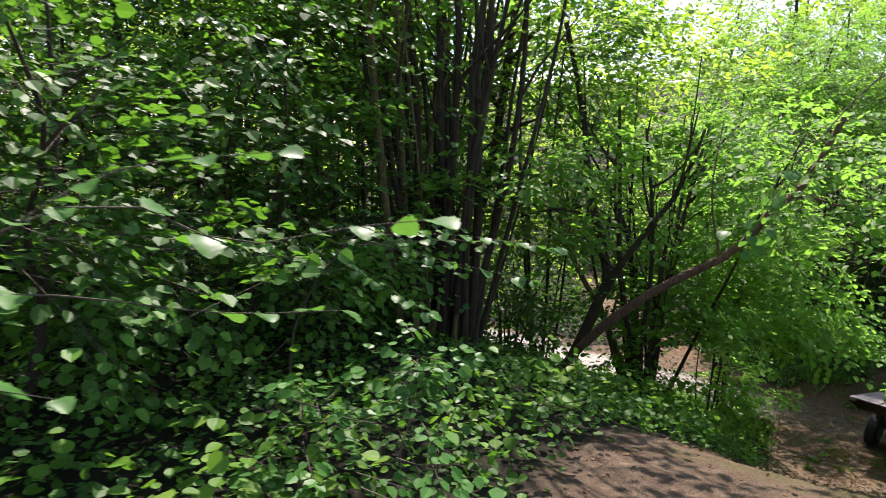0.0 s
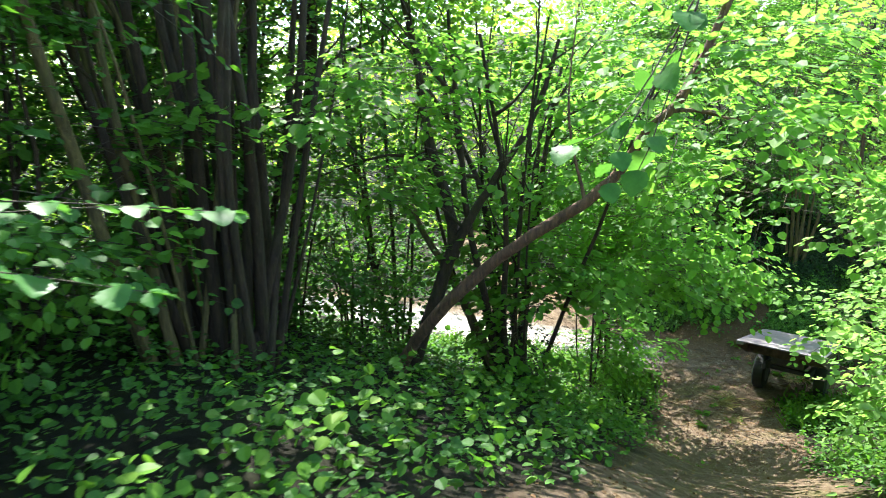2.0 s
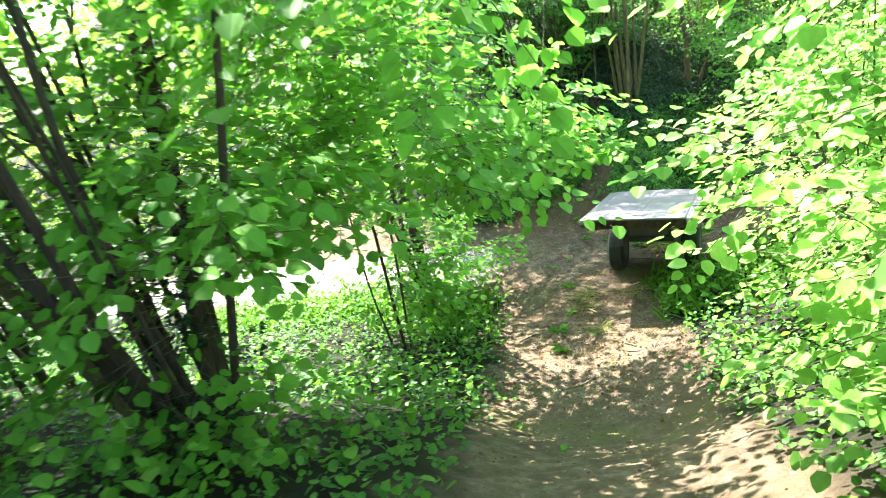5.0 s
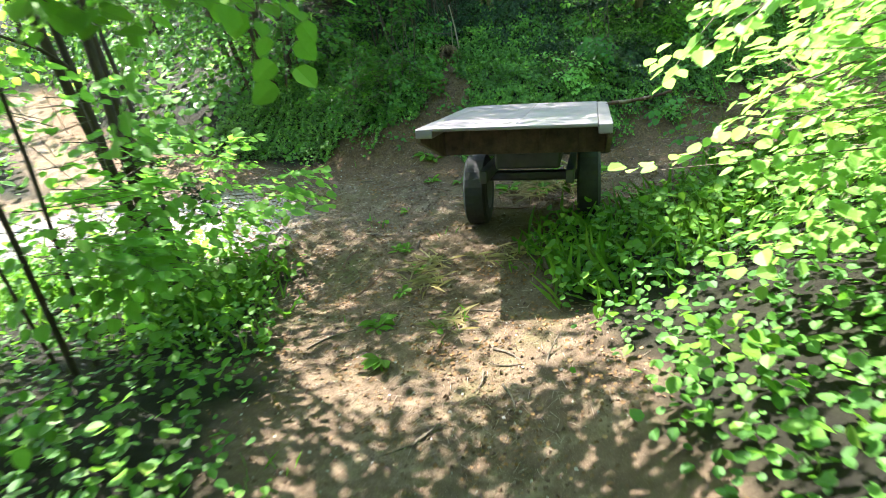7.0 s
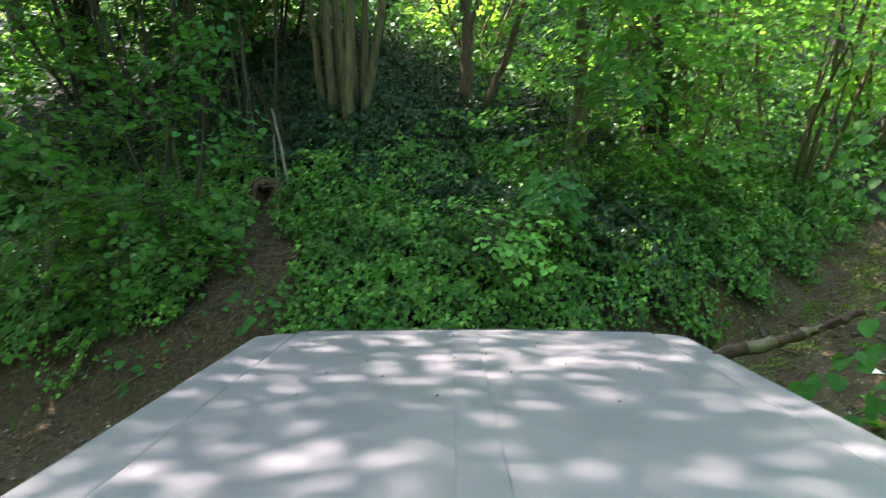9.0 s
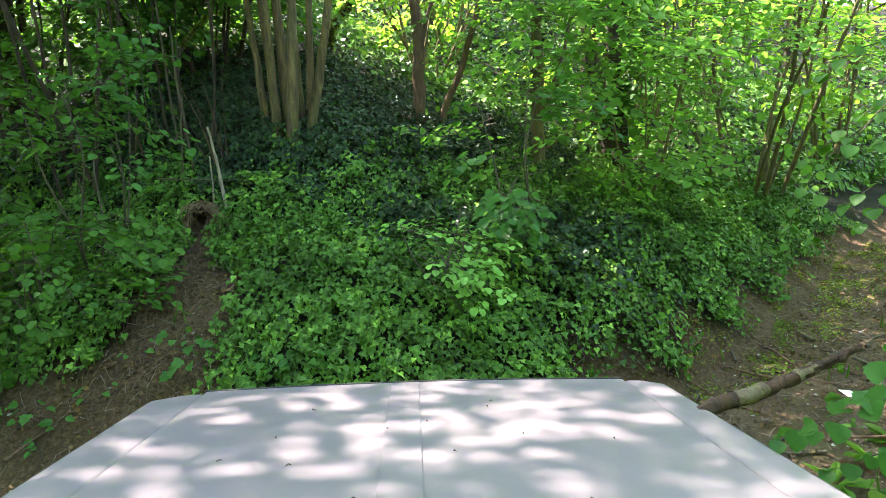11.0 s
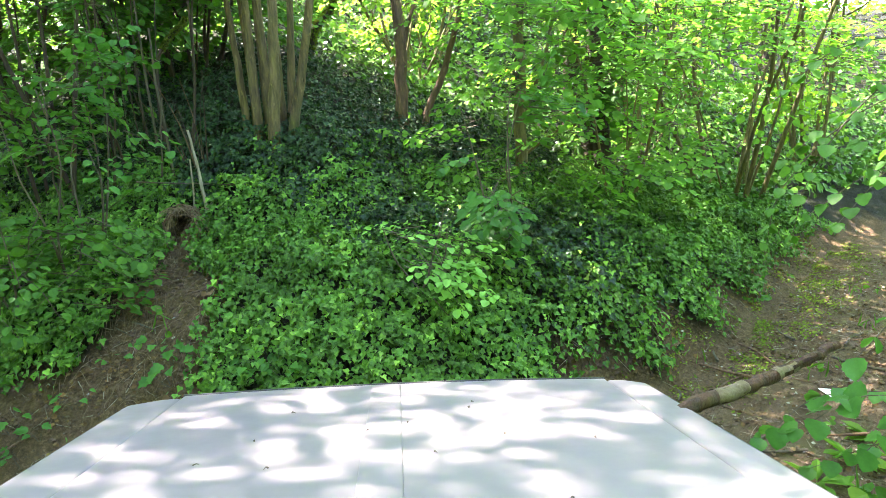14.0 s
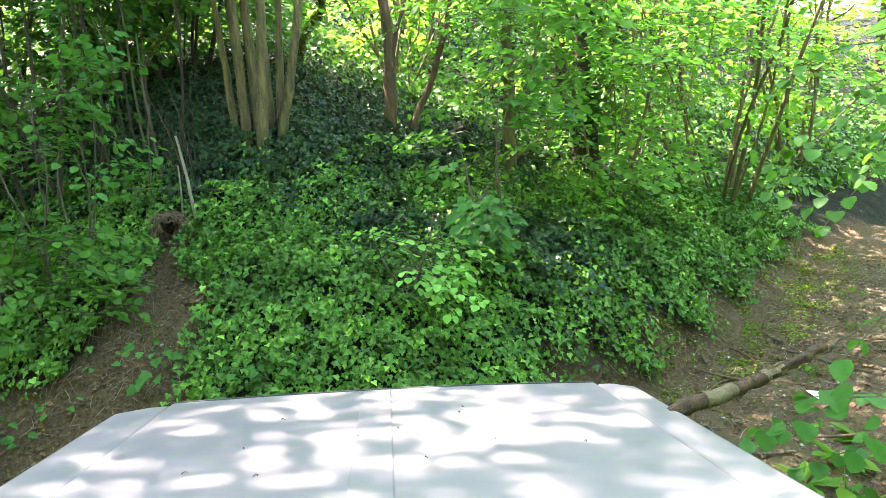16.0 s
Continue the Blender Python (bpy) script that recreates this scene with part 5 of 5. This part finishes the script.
sapling(13.3, 12.4, 0.7, [((-0.05, -0.05, 0.36), (0.3, 0.26, 0.12), 36)], YOUNG, 911, "small bright yellow-green sapling at the foot of the bank", 0.048)
sapling(14.0, 12.2, 1.2, [((0.0, -0.1, 0.55), (0.4, 0.35, 0.25), 20), ((0.1, 0.1, 1.0), (0.45, 0.45, 0.25), 20)], SHOOT, 912, "green bushy sapling at the foot of the bank", 0.062)
sapling(12.9, 14.9, 1.7, [((-0.3, -0.3, 0.9), (0.4, 0.4, 0.3), 14), ((0.2, -0.2, 1.7), (0.5, 0.4, 0.4), 16)], SHOOT, 913, "slender sapling with scattered bright leaves", 0.06)
sapling(12.45, 14.6, 1.4, [((0.0, -0.1, 0.9), (0.35, 0.3, 0.2), 9), ((0.25, 0.1, 1.35), (0.3, 0.3, 0.2), 8)], SHOOT, 916, "slender sapling with scattered bright leaves", 0.06)
sapling(11.7, 15.0, 1.2, [((0, -0.3, 0.5), (0.6, 0.5, 0.45), 70)], BRAMBLE_AND_SHADE, 914, "leafy green sapling at the foot of the bank", 0.06)
sapling(12.1, 14.6, 0.9, [((0, -0.2, 0.4), (0.5, 0.4, 0.35), 50)], BRAMBLE_AND_SHADE, 915, "leafy green sapling at the foot of the bank", 0.06)

sapling(-0.9, 2.6, 0.7, [((0.0, 0.0, 0.66), (0.24, 0.2, 0.12), 13), ((-0.4, -0.5, 0.45), (0.32, 0.3, 0.18), 17), ((-0.7, -0.9, 0.3), (0.3, 0.3, 0.2), 16)], SHOOT, 917, "fresh green sapling at the edge of the lane", 0.062, "saplings beside the lane")

MAPLE = ((0.0, 0.0), (0.02, 0.24), (0.25, 0.48), (0.4, 0.3), (0.62, 0.36), (0.74, 0.15), (1.0, 0.0))


def seedling(x, y, h, n, size, seed):
    """A small seedling: a thin stem for each broad lobed leaf."""
    g = np.random.default_rng(seed)
    t = thing("seedling", (x, y, zg(x, y)), "small broad-leaved green seedling on bare earth", "seedling", "seedlings on the slipped bank")
    a = g.uniform(0, 6.28, n)
    at = np.stack([np.cos(a) * h * g.uniform(0.2, 0.9, n), np.sin(a) * h * g.uniform(0.2, 0.9, n), h * g.uniform(0.35, 1.0, n)], axis=-1)
    tip = np.stack([np.cos(a) - 0.4, np.sin(a) - 0.4, g.uniform(-0.5, 0.1, n)], axis=-1)
    up = np.tile([-0.35, -0.35, 1.0], (n, 1)) + g.normal(0, 0.25, (n, 3))
    tagged(link("stem", many_tubes("stem", np.tile([0, 0, -0.02], (n, 1)), at, 0.0016, TWIG), t), kind="stuff")
    tagged(link("leafage", leaf_mesh("leafage", at, tip, up, size * g.uniform(0.6, 1.2, n), SHOOT, MAPLE, 0.15, 0.2), t), kind="stuff")


for k, (x, y, h, n, sz) in enumerate(((12.25, 13.48, 0.16, 9, 0.07), (12.17, 13.4, 0.14, 8, 0.075), (11.87, 13.82, 0.1, 6, 0.045), (11.64, 14.05, 0.12, 6, 0.07), (11.69, 13.88, 0.09, 5, 0.06), (11.58, 13.88, 0.1, 5, 0.055),
                                   (12.4, 13.0, 0.14, 12, 0.06), (12.48, 12.87, 0.14, 12, 0.06), (12.43, 14.01, 0.12, 8, 0.055), (12.14, 13.78, 0.1, 6, 0.045))):
    seedling(x, y, h, n, sz, 930 + k)


def paper():
    x, y = 14.17, 10.22
    bm = bmesh.new()
    pts = ((-0.06, -0.03, 0.0), (0.05, -0.04, 0.004), (0.065, 0.03, 0.01), (-0.045, 0.045, 0.004))
    v = [bm.verts.new(p) for p in pts]
    bm.faces.new(v)
    ret = bmesh.ops.extrude_face_region(bm, geom=list(bm.faces))
    bmesh.ops.translate(bm, verts=[q for q in ret["geom"] if isinstance(q, bmesh.types.BMVert)], vec=(0, 0, 0.004))
    bmesh.ops.recalc_face_normals(bm, faces=bm.faces)
    me = bpy.data.meshes.new("paper_scrap")
    bm.to_mesh(me)
    bm.free()
    me.materials.append(LITTER)
    ob = tagged(new("paper_scrap", me), "small white paper scrap lying on the track", "litter")
    ob.matrix_world = pose(x, y, zg(x, y) + 0.012, 4, 3, 40)


paper()


# ---- the car's front, standing where it stops ----
def slab(name, outline, z0, z1, mat, parent, bevel=0.02, label=""):
    """A plate with the given outline, from z0 to z1, edges rounded."""
    bm = bmesh.new()
    lo = [bm.verts.new((x, y, z0)) for x, y in outline]
    hi = [bm.verts.new((x, y, z1)) for x, y in outline]
    bm.faces.new(hi)
    bm.faces.new(lo[::-1])
    for k in range(len(lo)):
        bm.faces.new((lo[k - 1], lo[k], hi[k], hi[k - 1]))
    bmesh.ops.recalc_face_normals(bm, faces=bm.faces)
    if bevel:
        bmesh.ops.bevel(bm, geom=bm.edges, offset=bevel, segments=3, affect="EDGES", profile=0.5)
    me = bpy.data.meshes.new(name)
    bm.to_mesh(me)
    bm.free()
    for p in me.polygons:
        p.use_smooth = True
    me.materials.append(mat)
    return link(name, me, parent, label)


def car():
    nrm = Vector((0.193, 0.068, 0.979)).normalized()
    fwd = Vector((0.8232, 0.5318, -0.199))
    fwd = (fwd - nrm * fwd.dot(nrm)).normalized()
    right = fwd.cross(nrm)
    m = Matrix((right, fwd, nrm)).transposed().to_4x4()
    m.translation = Vector((11.4416, 11.4504, 1.0359))
    t = tagged(new("off_road_car"), "pale grey off-road car front with a flat dusty bonnet", "car")
    t.matrix_world = m
    # local: x across, y ahead, z off the bonnet
    back, bay = -2.3, -1.42
    slab("bonnet", [(-0.6, back), (0.63, back), (0.63, -0.01), (0.3, 0.03), (0, 0.04), (-0.3, 0.03), (-0.6, 0.0)], -0.03, 0.0, PAINT, t, 0.008)
    slab("wing", [(-0.735, back), (-0.602, back), (-0.602, -0.004), (-0.66, -0.015), (-0.735, -0.07)], -0.08, -0.004, PAINT, t, 0.012)
    slab("wing", [(0.632, back), (0.735, back), (0.735, -0.07), (0.68, -0.014), (0.632, -0.01)], -0.08, -0.004, PAINT, t, 0.012)
    for x0, x1, xe in ((-0.733, -0.7, -0.737), (0.7, 0.733, 0.737)):
        wing = [(-0.08, -0.07), (back + 0.01, -0.07), (back + 0.02, -0.11), (bay, -0.34), (-1.02, -0.38)]
        wing += [(-0.55 - 0.43 * math.cos(a), -0.5 + 0.36 * math.sin(a)) for a in np.linspace(0.35, math.pi - 0.3, 11)]
        wing += [(-0.1, -0.4), (-0.06, -0.36)]
        bm = bmesh.new()
        inner = [bm.verts.new((x0, y, z)) for y, z in wing]
        outer = [bm.verts.new((x1, y, z)) for y, z in wing]
        bm.faces.new(inner)
        bm.faces.new(outer[::-1])
        for k in range(len(wing)):
            bm.faces.new((inner[k - 1], inner[k], outer[k], outer[k - 1]))
        bmesh.ops.recalc_face_normals(bm, faces=bm.faces)
        me = bpy.data.meshes.new("wing_side")
        bm.to_mesh(me)
        bm.free()
        me.materials.append(MUD)
        link("wing_side", me, t, "mud-splashed wing side")
        lo, hi = min(xe, x0 if xe < 0 else x1), max(xe, x0 if xe < 0 else x1)
        slab("edge_trim", [(lo, back + 0.02), (hi, back + 0.02), (hi, -0.075), (lo, -0.08)], -0.05, -0.009, STEEL, t, 0.0, "dark metal edging")
    slab("bonnet_rib", [(-0.055, back + 0.02), (0.03, back + 0.02), (0.022, 0.015), (-0.062, 0.015)], -0.01, 0.004, PAINT, t, 0.004)
    slab("front_panel", [(-0.6, -0.1), (0.63, -0.1), (0.63, -0.02), (-0.6, -0.02)], -0.4, -0.035, PAINT, t, 0.02)
    for x in (-0.42, 0.36):
        slab("chassis_rail", [(x, -1.3), (x + 0.07, -1.3), (x + 0.07, 0.0), (x, 0.0)], -0.62, -0.5, STEEL, t, 0.01, "dark steel chassis rail")
    slab("bulkhead", [(-0.698, bay), (0.698, bay), (0.698, bay + 0.02), (-0.698, bay + 0.02)], -0.33, -0.032, MUD, t, 0.006, "mud-splashed bulkhead behind the engine bay")
    for x in (-0.5, -0.17, 0.17, 0.5):
        slab("bulkhead_rib", [(x - 0.03, bay - 0.02), (x + 0.03, bay - 0.02), (x + 0.03, bay + 0.002), (x - 0.03, bay + 0.002)], -0.31, -0.06, MUD, t, 0.008)
    slab("engine_block", [(-0.3, -1.1), (0.3, -1.1), (0.3, -0.25), (-0.3, -0.25)], -0.52, -0.12, STEEL, t, 0.03, "dark engine block")
    slab("axle", [(-0.6, -0.6), (0.56, -0.6), (0.56, -0.5), (-0.6, -0.5)], -0.72, -0.62, STEEL, t, 0.03, "dark steel axle")
    front = [(-0.6, 0.002), (-0.3, 0.032), (0, 0.042), (0.3, 0.032), (0.63, -0.008)]
    slab("edge_seal", [(x, y + 0.006) for x, y in front] + [(x, y - 0.003) for x, y in front[::-1]], -0.022, 0.0012, RUBBER, t, 0.0, "thin black edge seal")
    slab("bumper", [(-0.75, 0.0), (0.75, 0.0), (0.75, 0.09), (-0.75, 0.09)], -0.55, -0.42, STEEL, t, 0.015, "dark steel bumper")
    g = np.random.default_rng(33)
    for k in range(14):
        bx, by, a = g.uniform(-0.5, 0.5), g.uniform(-0.9, -0.1), g.uniform(0, 6.28)
        ln = g.uniform(0.005, 0.013)
        me, _ = tube("debris", [(bx, by, 0.003), (bx + ln * 0.5 * math.cos(a), by + ln * 0.5 * math.sin(a), 0.006), (bx + ln * math.cos(a + 0.5), by + ln * math.sin(a + 0.5), 0.003)], 0.0013, 0.0008, TWIG, 5, 5, 0.2, 340 + k)
        link("debris", me, t)
    down = m.inverted()
    for sx, sy in ((-0.66, -0.55), (0.62, -0.55)):
        spot = m @ Vector((sx * 0.88, sy, -0.5))
        ground_z = zg(spot.x, spot.y)
        r = 0.36
        w = thing("wheel")
        w.parent = t
        w.matrix_basis = down @ Matrix.Translation((spot.x, spot.y, ground_z + r)) @ m.to_3x3().to_4x4()
        for nm, r1, wd, mat in (("tyre", r, 0.11, RUBBER), ("rim", r * 0.6, 0.115, STEEL)):
            ring = [(-wd, 0, 0), (-wd, r1 * 0.9, 0), (-wd * 0.8, r1, 0), (wd * 0.8, r1, 0), (wd, r1 * 0.9, 0), (wd, 0, 0)]
            bm = bmesh.new()
            vs = [bm.verts.new(p) for p in ring]
            es = [bm.edges.new((a, b)) for a, b in zip(vs[:-1], vs[1:])]
            bmesh.ops.spin(bm, geom=vs + es, cent=(0, 0, 0), axis=(1, 0, 0), angle=2 * math.pi, steps=28)
            bmesh.ops.remove_doubles(bm, verts=bm.verts, dist=1e-4)
            bmesh.ops.recalc_face_normals(bm, faces=bm.faces)
            me = bpy.data.meshes.new(nm)
            bm.to_mesh(me)
            bm.free()
            me.materials.append(mat)
            link(nm, me, w)
    pts = [down @ Vector(p) for p in ((11.47, 10.70, 0.96), (11.545, 10.655, 1.054), (11.771, 10.539, 1.033), (11.990, 10.423, 1.025), (12.200, 10.306, 1.033))]
    me, line = tube("pole", pts, 0.023, 0.014, BRANCH, 12, 30, 0.16, 31)
    pole = link("pole", me, t, "red-brown branch lashed to the bumper")
    for a, b, r, mat, seed, label in ((11, 16, 0.0222, PEELED, 35, "pale wood where the bark has peeled"), (19, 23, 0.0192, PEELED, 36, "yellowish wood where the bark has peeled")):
        g2 = np.random.default_rng(seed)
        ring, quads = tube_arrays(line[a:b], np.linspace(r, r * 0.93, b - a), 12, 0.07, seed)
        keep = [q for q in quads if seed == 35 or g2.uniform() < 0.6]
        link("peeled_wood", raw_mesh("peeled_wood", ring, np.full(len(keep), 4), np.array(keep), mat, True), pole, label)
    for k, (i0, w) in enumerate(((17, (0.05, 0.03, 0.02)), (23, (0.03, -0.04, 0.03)), (9, (0.02, 0.03, 0.03)))):
        me, _ = tube("stub", [line[i0], line[i0] + np.array(w) * 0.5, line[i0] + np.array(w)], 0.007, 0.005, BRANCH, 7, 5, 0.1, 37 + k)
        link("stub", me, pole)
    return t


car()
